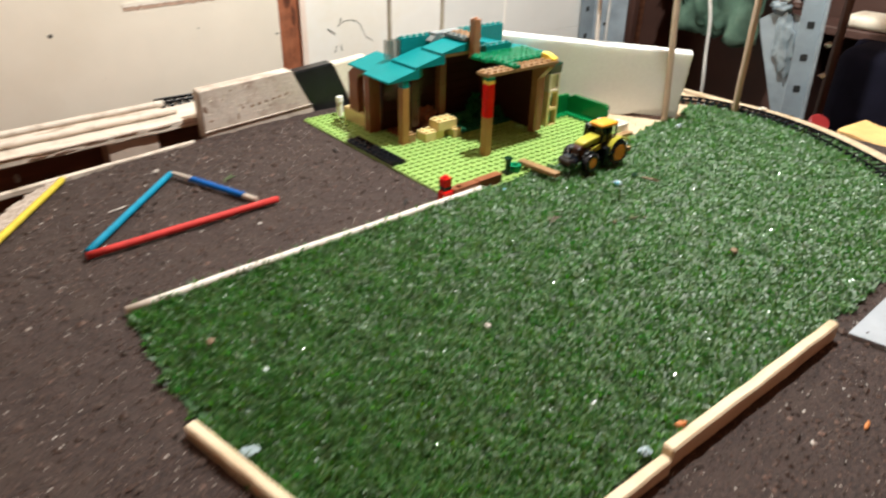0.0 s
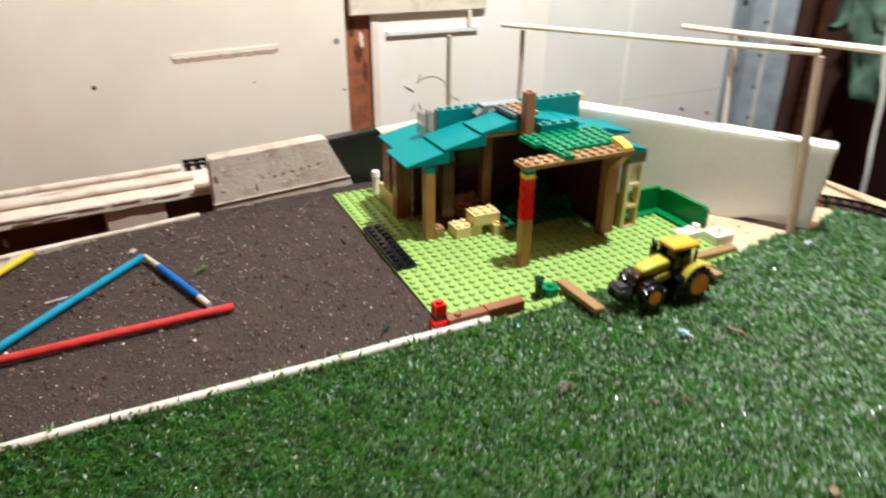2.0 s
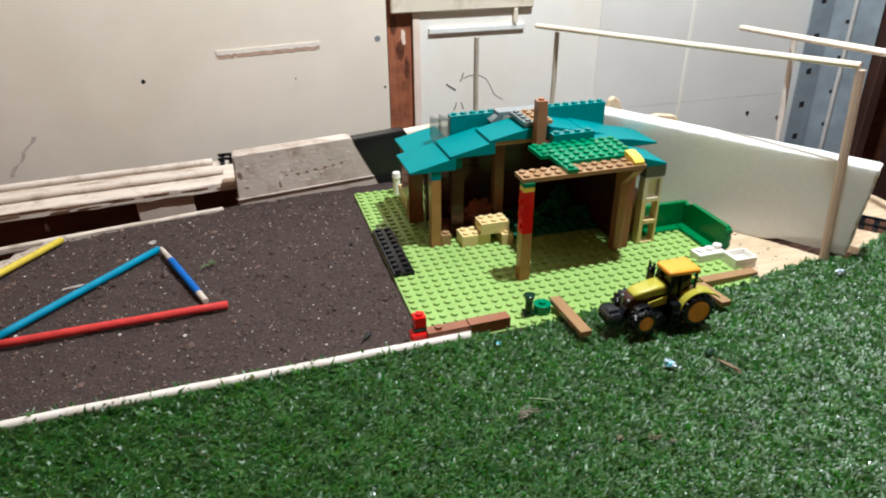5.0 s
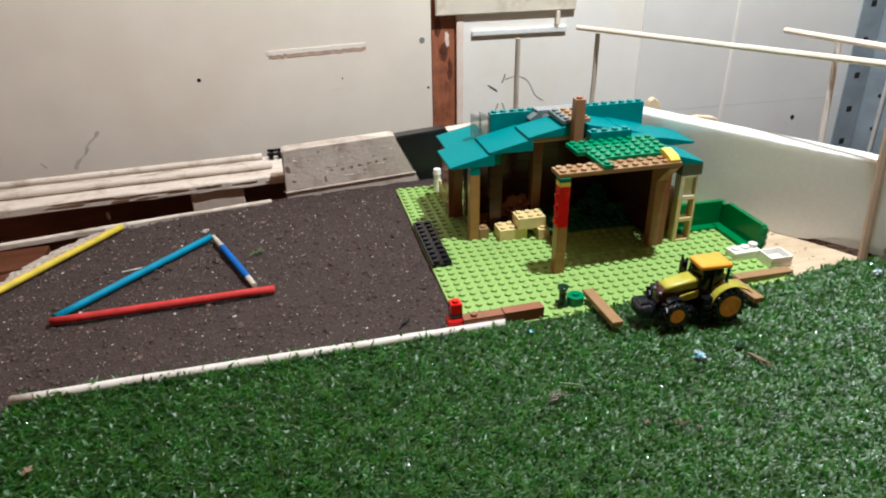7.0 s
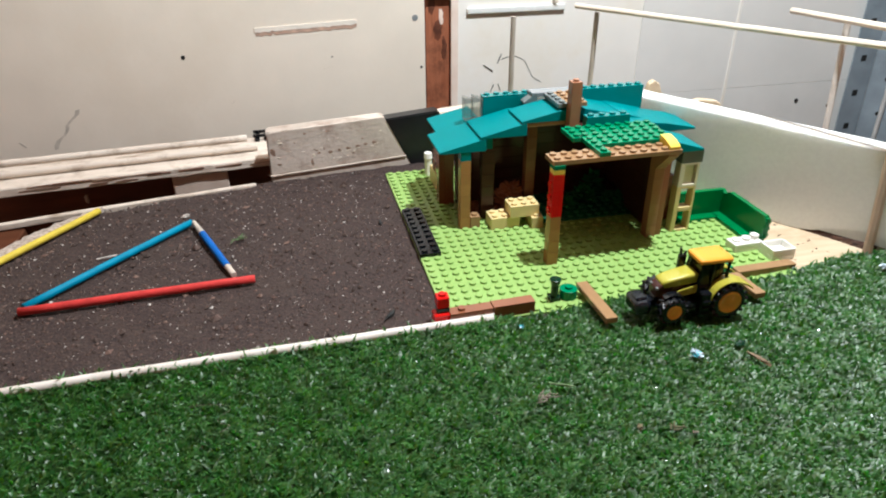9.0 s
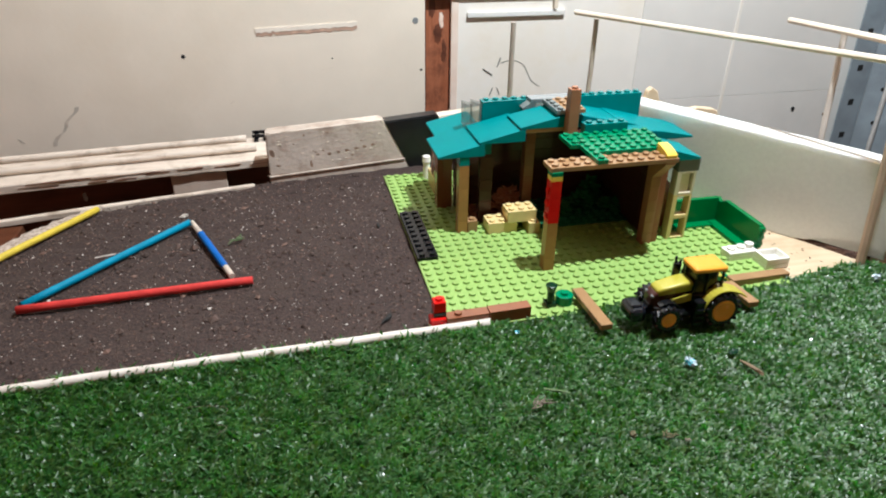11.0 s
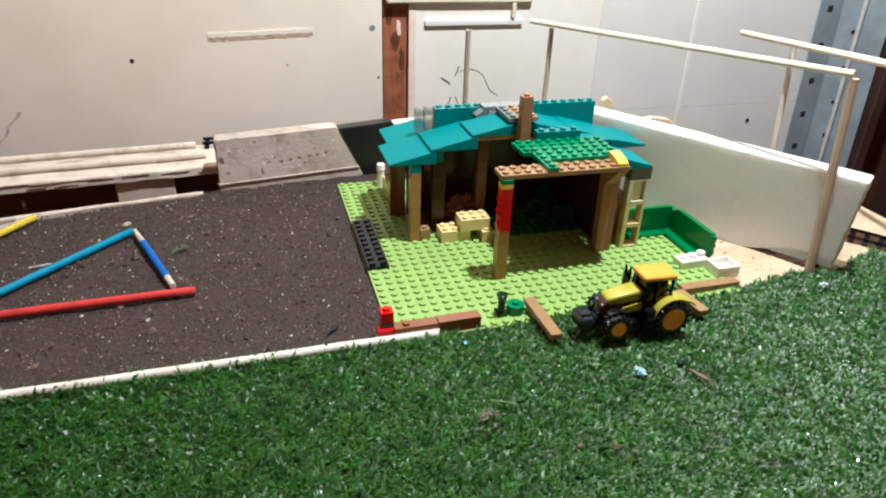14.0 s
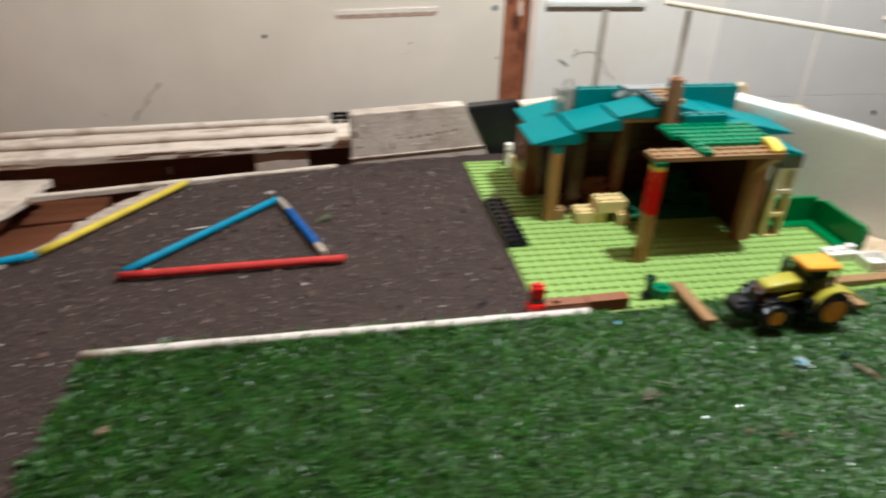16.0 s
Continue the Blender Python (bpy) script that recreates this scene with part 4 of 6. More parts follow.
def hood_ring(x, w, low, high, yc=0.001):
    """A rounded cross-section of the bonnet at x."""
    r = w * 0.26
    pts = [(yc - w, low), (yc - w, high - r)]
    pts += [(yc - w + r - r * math.cos(a), high - r + r * math.sin(a)) for a in (0.4, 0.8, 1.2, 1.57)]
    pts += [(yc + w - r + r * math.sin(a), high - r + r * math.cos(a)) for a in (0.0, 0.4, 0.8, 1.2)]
    pts += [(yc + w, high - r), (yc + w, low)]
    return [(x, y, z) for y, z in pts]


def tractor():
    t = thing("toy_tractor", "lime and black toy tractor with orange roof and rims", "toy tractor", (0.155, -0.030, 0.003))
    tyre(t, (0.0180, -0.0115, 0.0128), 0.0134, 0.0098, 0.0082)
    tyre(t, (0.0180, 0.0135, 0.0128), 0.0134, 0.0098, 0.0082)
    tyre(t, (-0.0222, -0.0115, 0.0100), 0.0102, 0.0088, 0.0053, 14)
    tyre(t, (-0.0222, 0.0135, 0.0100), 0.0102, 0.0088, 0.0053, 14)
    bm = bmesh.new()
    add_box(bm, (-0.032, -0.0042, 0.0080), (0.022, 0.0062, 0.0170), 0.0012)
    add_box(bm, (-0.010, -0.0070, 0.0050), (0.008, 0.0090, 0.0140), 0.0016, segs=2)
    add_cyl(bm, (0.0180, -0.012, 0.0128), (0.0180, 0.014, 0.0128), 0.0022, n=10)
    add_cyl(bm, (-0.0222, -0.012, 0.0100), (-0.0222, 0.014, 0.0100), 0.0022, n=10)
    add_cyl(bm, (-0.012, -0.0068, 0.0095), (0.004, -0.0068, 0.0095), 0.0036, n=12)
    part("chassis", bm, BLACK, t, "black chassis")
    bm = bmesh.new()
    add_box(bm, (-0.0030, -0.0150, 0.0020), (0.0045, -0.0095, 0.0215), 0.0009)
    for z in (0.0052, 0.0100, 0.0148):
        add_box(bm, (-0.0024, -0.0164, z), (0.0039, -0.0148, z + 0.0012), 0.0003)
    part("steps", bm, BLACK, t, "black cab steps")
    # front weight on its carrier
    bm = bmesh.new()
    add_box(bm, (-0.0465, -0.0088, 0.0050), (-0.0345, 0.0108, 0.0158), 0.0036, segs=3)
    add_box(bm, (-0.0450, -0.0045, 0.0150), (-0.0370, 0.0065, 0.0174), 0.0010)
    add_box(bm, (-0.0360, -0.0030, 0.0080), (-0.0300, 0.0050, 0.0140), 0.0008)
    part("front_weight", bm, GLOSS_BLACK, t, "glossy black front weight")
    # bonnet: rounded shell, falling to the nose
    bm = bmesh.new()
    loft(bm, [hood_ring(-0.0278, 0.0044, 0.0236, 0.0264), hood_ring(-0.0268, 0.0057, 0.0233, 0.0277), hood_ring(-0.0230, 0.0062, 0.0238, 0.0290),
              hood_ring(-0.0140, 0.0067, 0.0250, 0.0310), hood_ring(-0.0060, 0.0069, 0.0256, 0.0323), hood_ring(-0.0030, 0.0069, 0.0256, 0.0322)])
    part("bonnet", bm, TRACTOR_LIME, t, "lime bonnet")
    bm = bmesh.new()
    loft(bm, [hood_ring(-0.0312, 0.0044, 0.0130, 0.0216), hood_ring(-0.0285, 0.0056, 0.0130, 0.0252), hood_ring(-0.0230, 0.0060, 0.0130, 0.0268), hood_ring(-0.0030, 0.0064, 0.0140, 0.0290)])
    part("engine_bay", bm, DARK_BROWN, t, "dark brown engine bay and grille")
    for side, y in ((-1, -0.0068), (1, 0.0088)):
        bm = bmesh.new()
        add_prism(bm, [(-0.0190, 0.0182), (-0.0170, 0.0212), (-0.0030, 0.0244), (-0.0030, 0.0182), (-0.0110, 0.0168)], "y", y - 0.0005, y + 0.0005)
        bmesh.ops.bevel(bm, geom=bm.edges[:], offset=0.0003, segments=1, affect="EDGES")
        part("side_panel", bm, TRACTOR_LIME, t, "lime side panel")
        bm = bmesh.new()
        add_box(bm, (-0.0312, 0.001 + side * 0.0040 - 0.0012, 0.0215), (-0.0296, 0.001 + side * 0.0040 + 0.0012, 0.0236), 0.0004)
        part("headlight", bm, GREY, t, "pale grey headlight")
        # front mudguard
        bm = bmesh.new()
        arc = [(-0.0222 + 0.0116 * math.cos(a), 0.0100 + 0.0116 * math.sin(a)) for a in [radians(25 + 14 * k) for k in range(8)]]
        arc2 = [(-0.0222 + 0.0107 * math.cos(a), 0.0100 + 0.0107 * math.sin(a)) for a in [radians(25 + 14 * k) for k in range(8)]]
        yc = 0.001 + side * 0.0105
        add_prism(bm, arc + list(reversed(arc2)), "y", yc - 0.0026, yc + 0.0026)
        part("front_mudguard", bm, BLACK, t, "black front mudguard")
        # rear mudguard with its long flat tail
        bm = bmesh.new()
        out = [(0.0180 + 0.0152 * math.cos(a), 0.0128 + 0.0158 * math.sin(a)) for a in [radians(178 - 12 * k) for k in range(10)]] + [(0.0298, 0.0252), (0.0346, 0.0216)]
        inn = [(0.0180 + 0.0140 * math.cos(a), 0.0128 + 0.0146 * math.sin(a)) for a in [radians(178 - 12 * k) for k in range(10)]] + [(0.0290, 0.0240), (0.0342, 0.0208)]
        yc = 0.001 + side * 0.0108
        add_prism(bm, out + list(reversed(inn)), "y", yc - 0.0054, yc + 0.0054)
        bmesh.ops.bevel(bm, geom=[e for e in bm.edges if abs(e.verts[0].co.y - e.verts[1].co.y) < 1e-6], offset=0.0003, segments=1, affect="EDGES")
        part("rear_mudguard", bm, TRACTOR_LIME, t, "lime rear mudguard")
        bm = bmesh.new()
        add_prism(bm, [(0.0035, 0.0130), (0.0040, 0.0200), (0.0080, 0.0258), (0.0160, 0.0282), (0.0240, 0.0265), (0.0260, 0.0200), (0.0260, 0.0130)], "y", yc - side * 0.0054 - 0.0005, yc - side * 0.0054 + 0.0005)
        part("inner_panel", bm, BLACK, t, "black inner panel")
        # cab pillars
        for x0, z0, x1, z1, r in ((-0.0035, 0.0250, -0.0010, 0.0402, 0.0009), (0.0062, 0.0180, 0.0066, 0.0402, 0.0010), (0.0172, 0.0260, 0.0176, 0.0402, 0.0011)):
            bm = bmesh.new()
            add_cyl(bm, (x0, 0.001 + side * 0.0086, z0), (x1, 0.001 + side * 0.0084, z1), r, n=8)
            part("cab_post", bm, BLACK, t, "black cab post")
    bm = bmesh.new()
    add_box(bm, (-0.0030, -0.0084, 0.0150), (0.0215, 0.0104, 0.0235), 0.001)
    add_box(bm, (-0.0035, -0.0070, 0.0230), (0.0005, 0.0090, 0.0300), 0.0012)
    part("cab_base", bm, BLACK, t, "black cab floor and dashboard")
    bm = bmesh.new()
    add_box(bm, (0.0062, -0.0048, 0.0230), (0.0150, 0.0068, 0.0282), 0.0018, segs=2)
    add_box(bm, (0.0108, -0.0056, 0.0262), (0.0160, 0.0076, 0.0384), 0.0016, segs=2)
    part("seat", bm, DARK_BROWN, t, "dark brown seat")
    bm = bmesh.new()
    add_cyl(bm, (0.0002, 0.0010, 0.0280), (0.0030, 0.0010, 0.0322), 0.0006, n=8)
    add_cyl(bm, (0.0026, 0.0010, 0.0320), (0.0036, 0.0010, 0.0330), 0.0032, n=16)
    part("steering_wheel", bm, BLACK, t, "black steering wheel")
    bm = bmesh.new()
    add_box(bm, (-0.0022, -0.0068, 0.0300), (-0.0014, 0.0088, 0.0396), 0.0002)
    part("windscreen", bm, TINT, t, "dark tinted windscreen")
    for side in (-1, 1):
        bm = bmesh.new()
        q = 0.001 + side * 0.0076
        add_prism(bm, [(-0.0010, 0.0235), (-0.0005, 0.0396), (0.0125, 0.0396), (0.0125, 0.0250)], "y", q - 0.0003, q + 0.0003)
        part("side_window", bm, TINT, t, "dark tinted side window")
    # roof: slightly domed, rounded at the corners
    bm = bmesh.new()

    def roof_ring(z, shrink):
        pts = []
        for cx, cy, a0 in ((0.0200, 0.0106, 0), (-0.0042, 0.0100, 90), (-0.0042, -0.0080, 180), (0.0200, -0.0086, 270)):
            sx, sy = (1 if cx > 0.005 else -1), (1 if cy > 0 else -1)
            for q in range(5):
                a = radians(a0 + 22.5 * q)
                pts.append((cx - sx * (0.0018 + shrink) + 0.0018 * math.cos(a), cy - sy * (0.0018 + shrink) + 0.0018 * math.sin(a), z))
        return pts
    loft(bm, [roof_ring(0.0398, 0.0008), roof_ring(0.0402, 0.0), roof_ring(0.0424, 0.0), roof_ring(0.0431, 0.0008), roof_ring(0.0434, 0.0040)])
    part("roof", bm, ORANGE, t, "orange cab roof")
    # exhaust stack with a forked top, beside the cab
    bm = bmesh.new()
    add_box(bm, (-0.0102, 0.0080, 0.0255), (-0.0048, 0.0112, 0.0395), 0.0008, segs=2)
    add_cyl(bm, (-0.0088, 0.0096, 0.0390), (-0.0094, 0.0096, 0.0446), 0.0012, 0.0008, n=8)
    add_cyl(bm, (-0.0060, 0.0096, 0.0390), (-0.0050, 0.0096, 0.0416), 0.0010, 0.0007, n=8)
    part("exhaust", bm, BLACK, t, "black exhaust stack")
    for ob in t.children_recursive:
        if ob.parent == t:
            ob.matrix_parent_inverse = Matrix.Identity(4)
    t.matrix_basis = Matrix.Translation((0.1537, -0.0240, 0.0042)) @ ROT(radians(-1), 4, "Z") @ Matrix.Scale(0.915, 4)
    return t


tractor()


# ---- pencils, dowels and kerbs ----
def rod(name, a, b, r, mat, label, category, n=10, taper=1.0, group="", wobble=0.0):
    bm = bmesh.new()
    a, b = Vector(a), Vector(b)
    d = b - a
    side = d.cross(Vector((0, 0, 1)))
    side = side.normalized() if side.length > 1e-6 else Vector((1, 0, 0))
    up = side.cross(d).normalized()
    steps = max(2, int(d.length / 0.02))
    rings = []
    for k in range(steps + 1):
        c = a + d * k / steps + (up * noise.noise(Vector((k * 0.7, a.x * 50, 0))) + side * noise.noise(Vector((k * 0.7, 9, a.y * 50)))) * wobble
        rr = r * (1 + (taper - 1) * k / steps)
        rings.append([bm.verts.new(c + side * rr * math.cos(q) + up * rr * math.sin(q)) for q in [2 * math.pi * i / n for i in range(n)]])
    for q0, q1 in zip(rings, rings[1:]):
        for i in range(n):
            f = bm.faces.new((q0[i], q0[(i + 1) % n], q1[(i + 1) % n], q1[i]))
            f.smooth = n > 8
    bm.faces.new(rings[0])
    bm.faces.new(list(reversed(rings[-1])))
    bmesh.ops.recalc_face_normals(bm, faces=bm.faces[:])
    return tagged(part(name, bm, mat), label, category, group)


def stick(name, a, b, w, h, mat, label, category, group="", bevel=0.001):
    a, b = Vector(a), Vector(b)
    d = b - a
    bm = bmesh.new()
    add_box(bm, (-d.length / 2, -w / 2, 0), (d.length / 2, w / 2, h), bevel)
    bmesh.ops.subdivide_edges(bm, edges=[e for e in bm.edges if e.calc_length() > 0.03], cuts=8)
    for v in bm.verts:
        v.co += Vector((0, noise.noise(v.co * 90 + a * 30), noise.noise(v.co * 80 + b * 40))) * 0.0006
    ob = part(name, bm, mat)
    ob.matrix_basis = Matrix.Translation((a + b) / 2) @ d.to_track_quat("X", "Z").to_matrix().to_4x4()
    return tagged(ob, label, category, group)


rod("red_pencil", (-0.268, 0.0775, 0.0020), (-0.119, 0.0845, 0.0016), 0.0028, PEN_RED, "red painted wooden pencil lying on the soil", "pencil", 14, group="pencils on the soil", wobble=0.0003)
rod("teal_pencil", (-0.2665, 0.0825, 0.0018), (-0.1705, 0.1875, 0.0016), 0.0027, PEN_TEAL, "teal painted wooden pencil lying on the soil", "pencil", 14, group="pencils on the soil", wobble=0.0003)
rod("yellow_pencil", (-0.3285, 0.1150, 0.0022), (-0.2485, 0.2280, 0.0020), 0.0027, PEN_YELLOW, "yellow painted wooden pencil along the soil's edge", "pencil", 14, group="pencils on the soil", wobble=0.0003)
rod("teal_pencil", (-0.4100, 0.0850, 0.0022), (-0.3300, 0.1130, 0.0020), 0.0028, PEN_TEAL, "teal painted wooden pencil along the soil's edge", "pencil", 14, group="pencils on the soil", wobble=0.0003)
t = thing("blue_pencil", "blue pencil with bare whittled ends lying on the soil", "pencil", (-0.1515, 0.145, 0.002), "pencils on the soil")
A0, A1 = Vector((-0.1685, 0.1865, 0.0022)), Vector((-0.1335, 0.0925, 0.0020))
for u0, u1, r, r1, mat, nm, lb in ((0.0, 0.24, 0.0017, 0.0025, BARE, "bare_end", "whittled bare wooden end"), (0.20, 0.84, 0.0027, 0.0027, PEN_BLUE, "shaft", "blue painted shaft"), (0.82, 1.0, 0.0025, 0.0021, BARE, "bare_end", "whittled bare wooden end")):
    bm = bmesh.new()
    add_cyl(bm, A0.lerp(A1, u0), A0.lerp(A1, u1), r, r1, n=14)
    if nm == "shaft":
        # paint cut back at a slant on the upper side
        for v in bm.verts:
            u = (v.co - A0).dot(A1 - A0) / (A1 - A0).length_squared
            if u < 0.3:
                v.co += (A1 - A0) * (0.030 + 7.0 * (v.co.z - 0.0022))
            elif v.co.z > 0.0022:
                v.co += (A1 - A0) * 0.02
    part(nm, bm, mat, t, lb)

rod("cream_dowel", (-0.2675, -0.0065, 0.0018), (0.0300, -0.0010, 0.0020), 0.0030, WHITE_DOWEL, "cream painted wooden dowel dividing soil and grass", "dowel", 10, wobble=0.0005)
stick("wood_kerb", (-0.107, -0.2835, -0.003), (0.062, -0.2855, -0.003), 0.0062, 0.0125, PINE, "pale wooden stick edging the grass", "wooden stick", "sticks edging the grass")
stick("wood_kerb", (-0.232, -0.2830, -0.003), (-0.109, -0.2855, -0.003), 0.0062, 0.0095, PINE, "pale wooden stick edging the grass", "wooden stick", "sticks edging the grass")
stick("wood_kerb", (-0.2740, -0.1270, -0.003), (-0.2570, -0.2100, -0.003), 0.0062, 0.0085, PINE, "pale wooden stick edging the grass", "wooden stick", "sticks edging the grass")
stick("white_lath", (-0.1200, 0.2614, -0.006), (-0.3720, 0.2180, -0.006), 0.0046, 0.0062, WORN, "thin cream wooden lath along the soil's edge", "lath")


# ---- beam, pallet and ledges ----
DENT_DARK = material("dark_wood_dent", (0.20, 0.12, 0.085), 0.85, second=(0.32, 0.22, 0.16), scale=200, bump=0.3)


def beam_y(x):
    return 0.2665 + 0.11 * (x + 0.106)


def timber_beam():
    t = thing("timber_beam", "raw timber beam with a black painted band behind the baseplate", "timber beam", (0.05, beam_y(0.05), 0))
    hgt, dep = 0.0445, 0.0195

    def piece(name, mat, xt0, xt1, xb0, xb1, label, proud=0.0):
        bm = bmesh.new()
        rows = []
        for (x0, x1), z, back in (((xb0, xb1), -0.006, 0), ((xt0, xt1), hgt + proud, 0), ((xt0, xt1), hgt + proud, dep), ((xb0, xb1), -0.006, dep)):
            y0, y1 = beam_y(x0), beam_y(x1)
            lean = 0.004 if z > 0 and back == 0 else 0
            rows.append((bm.verts.new((x0, y0 + back + lean - proud, z)), bm.verts.new((x1, y1 + back + lean - proud, z + (0.0025 if z > 0 else 0)))))
        for k in range(4):
            q = rows[(k + 1) % 4]
            bm.faces.new((rows[k][0], rows[k][1], q[1], q[0]))
        bm.faces.new([r[0] for r in rows])
        bm.faces.new([r[1] for r in reversed(rows)])
        bmesh.ops.recalc_face_normals(bm, faces=bm.faces[:])
        bmesh.ops.bevel(bm, geom=bm.edges[:], offset=0.0012, segments=2, affect="EDGES")
        part(name, bm, mat, t, label)
    piece("raw_section", ROUGH_WOOD, -0.106, 0.005, -0.106, 0.031, "weathered raw wood")
    piece("black_section", BLACK_PAINT, 0.005, 0.060, 0.031, 0.082, "black painted wood")
    piece("cream_section", PALE, 0.060, 0.112, 0.082, 0.112, "cream painted wood")
    bm = bmesh.new()
    add_box(bm, (-0.1035, 0.0, 0.0), (0.0040, 0.0155, 0.0012), 0.0005, Matrix.Translation((0, beam_y(0) + 0.0042, hgt + 0.0012)) @ ROT(math.atan(0.11), 4, "Z") @ ROT(-0.024, 4, "Y"))
    part("painted_top", bm, WORN, t, "worn cream paint on the top")
    rng = random.Random(12)

    def dent(x, z, w, h, mat, label):
        bm = bmesh.new()
        bmesh.ops.create_icosphere(bm, subdivisions=2, radius=1.0)
        for v in bm.verts:
            f = 1 + 0.5 * noise.noise(v.co * 2 + Vector((x * 900, z * 700, 0)))
            v.co = Vector((v.co.x * w * f, v.co.y * 0.0003, v.co.z * h * f))
        bmesh.ops.transform(bm, matrix=Matrix.Translation((x, beam_y(x) + 0.004 * (z + 0.006) / (hgt + 0.006), z)), verts=bm.verts[:])
        part("dent", bm, mat, t, label)
    for k in range(30):
        x, z = rng.uniform(-0.098, 0.004), rng.uniform(0.012, 0.041)
        r = rng.uniform(0.0006, 0.0014)
        dent(x, z, r * rng.uniform(0.8, 2.2), r * rng.uniform(0.5, 1.0), (PALE, DENT_DARK, WORN)[k % 3], ("chipped pale dent", "dark dent", "worn pale dent")[k % 3])
    # a row of stamped hollows and a dark knot with its streak
    for k in range(6):
        x = -0.050 + 0.0088 * k + rng.uniform(-0.001, 0.001)
        z = 0.0190 + 0.0009 * k
        dent(x, z, 0.0026, 0.0017, DENT_DARK, "stamped dark hollow")
        dent(x + 0.0012, z - 0.0013, 0.0018, 0.0005, PALE, "chipped pale dent")
    dent(-0.0650, 0.0180, 0.0016, 0.0022, PALE, "pale plug")
    dent(-0.0665, 0.0105, 0.0014, 0.0042, DENT_DARK, "dark brown streak")
    dent(-0.1020, 0.0250, 0.0026, 0.0040, DENT_DARK, "dark brown knot")
    dent(-0.0950, 0.0040, 0.0120, 0.0012, DENT_DARK, "soil stained bottom edge")
    bm = bmesh.new()
    q0, q1 = Vector((-0.106, beam_y(-0.106) - 0.0006, 0.0038)), Vector((0.025, beam_y(0.025) - 0.0002, 0.0068))
    add_cyl(bm, q0, q1, 0.0007, n=6)
    part("edge_lath", bm, WORN, t, "thin cream lath")


timber_beam()


def pallet():
    t = thing("pallet", "cream painted wooden pallet boards beside the wall", "pallet", (-0.3, 0.33, -0.02))
    ang = ROT(math.atan2(-0.018, -0.19) + math.pi, 4, "Z")
    bm = bmesh.new()
    add_box(bm, (-0.75, 0.0, 0), (0.030, 0.050, 0.0085), 0.001)
    bmesh.ops.subdivide_edges(bm, edges=[e for e in bm.edges if e.calc_length() > 0.2], cuts=50)
    for v in bm.verts:
        v.co += Vector((0, 0.0010 * noise.noise(v.co * 60), 0.0010 * noise.noise(v.co * 45 + Vector((3, 0, 0)))))
    bmesh.ops.transform(bm, matrix=Matrix.Translation((-0.108, 0.2885, 0.0055)) @ ang, verts=bm.verts[:])
    part("deck_board", bm, WORN, t)
    bm = bmesh.new()
    add_box(bm, (-0.75, 0.052, -0.003), (0.030, 0.075, 0.0045), 0.001, Matrix.Translation((-0.108, 0.2885, 0.0055)) @ ang)
    part("deck_board", bm, WORN, t)
    bm = bmesh.new()
    add_box(bm, (-0.088, 0.004, -0.030), (-0.038, 0.05, -0.0005), 0.001, Matrix.Translation((-0.108, 0.2885, 0.0055)) @ ang)
    part("spacer_block", bm, SPACER, t, "raw wooden spacer block")
    bm = bmesh.new()
    add_box(bm, (-0.75, 0.022, -0.13), (0.030, 0.034, -0.0005), 0.001, Matrix.Translation((-0.108, 0.2885, 0.0055)) @ ang)
    part("side_board", bm, DARK_WOOD, t, "dark brown side board")
    bm = bmesh.new()
    add_box(bm, (-0.402, 0.150, -0.062), (-0.330, 0.2850, -0.032), 0.001)
    part("lower_board", bm, RED_WOOD, t, "red brown lower board")
    # shorter board with a torn end
    bm = bmesh.new()
    end = [(-0.386, 0.190), (-0.381, 0.199), (-0.377, 0.211), (-0.371, 0.224), (-0.372, 0.236), (-0.369, 0.243), (-0.371, 0.250), (-0.366, 0.256), (-0.368, 0.262)]
    add_prism(bm, [(-0.75, 0.160)] + end + [(-0.75, 0.262)], "z", -0.0095, -0.0045)
    part("deck_board", bm, WORN, t)
    # cracks and flaked paint along the front board's edge
    rng = random.Random(31)
    for k in range(17):
        x = -0.70 + 0.71 * rng.random() ** 0.6
        z = rng.uniform(0.0012, 0.0066)
        n = rng.uniform(0.014, 0.060)
        bm = bmesh.new()
        add_prism(bm, [(x, z), (x + n * 0.4, z + 0.00034), (x + n, z + 0.0004), (x + n * 0.6, z + 0.00006)], "y", -0.0009, 0.0008)
        bmesh.ops.transform(bm, matrix=Matrix.Translation((-0.108, 0.2885, 0.0065)) @ ang, verts=bm.verts[:])
        part("crack", bm, (DENT_DARK, DARK_WOOD)[k % 2], t, "dark crack in the paint")


pallet()
slab("pallet_base", (-1.2, 0.05, -0.20), (-0.10, 0.46, -0.12), DARK_WOOD, 0.001, label="dark wooden bench below the pallet", category="bench")
rod("cream_dowel", (-0.117, 0.3106, 0.0178), (-0.70, 0.259, 0.0178), 0.0032, WORN, "cream painted dowel lying along the pallet board", "dowel", 10, group="dowels on the pallet", wobble=0.0008)
rod("cream_dowel", (-0.126, 0.3228, 0.0235), (-0.70, 0.273, 0.0235), 0.0034, WORN, "cream painted dowel lying along the pallet board", "dowel", 10, group="dowels on the pallet", wobble=0.0008)


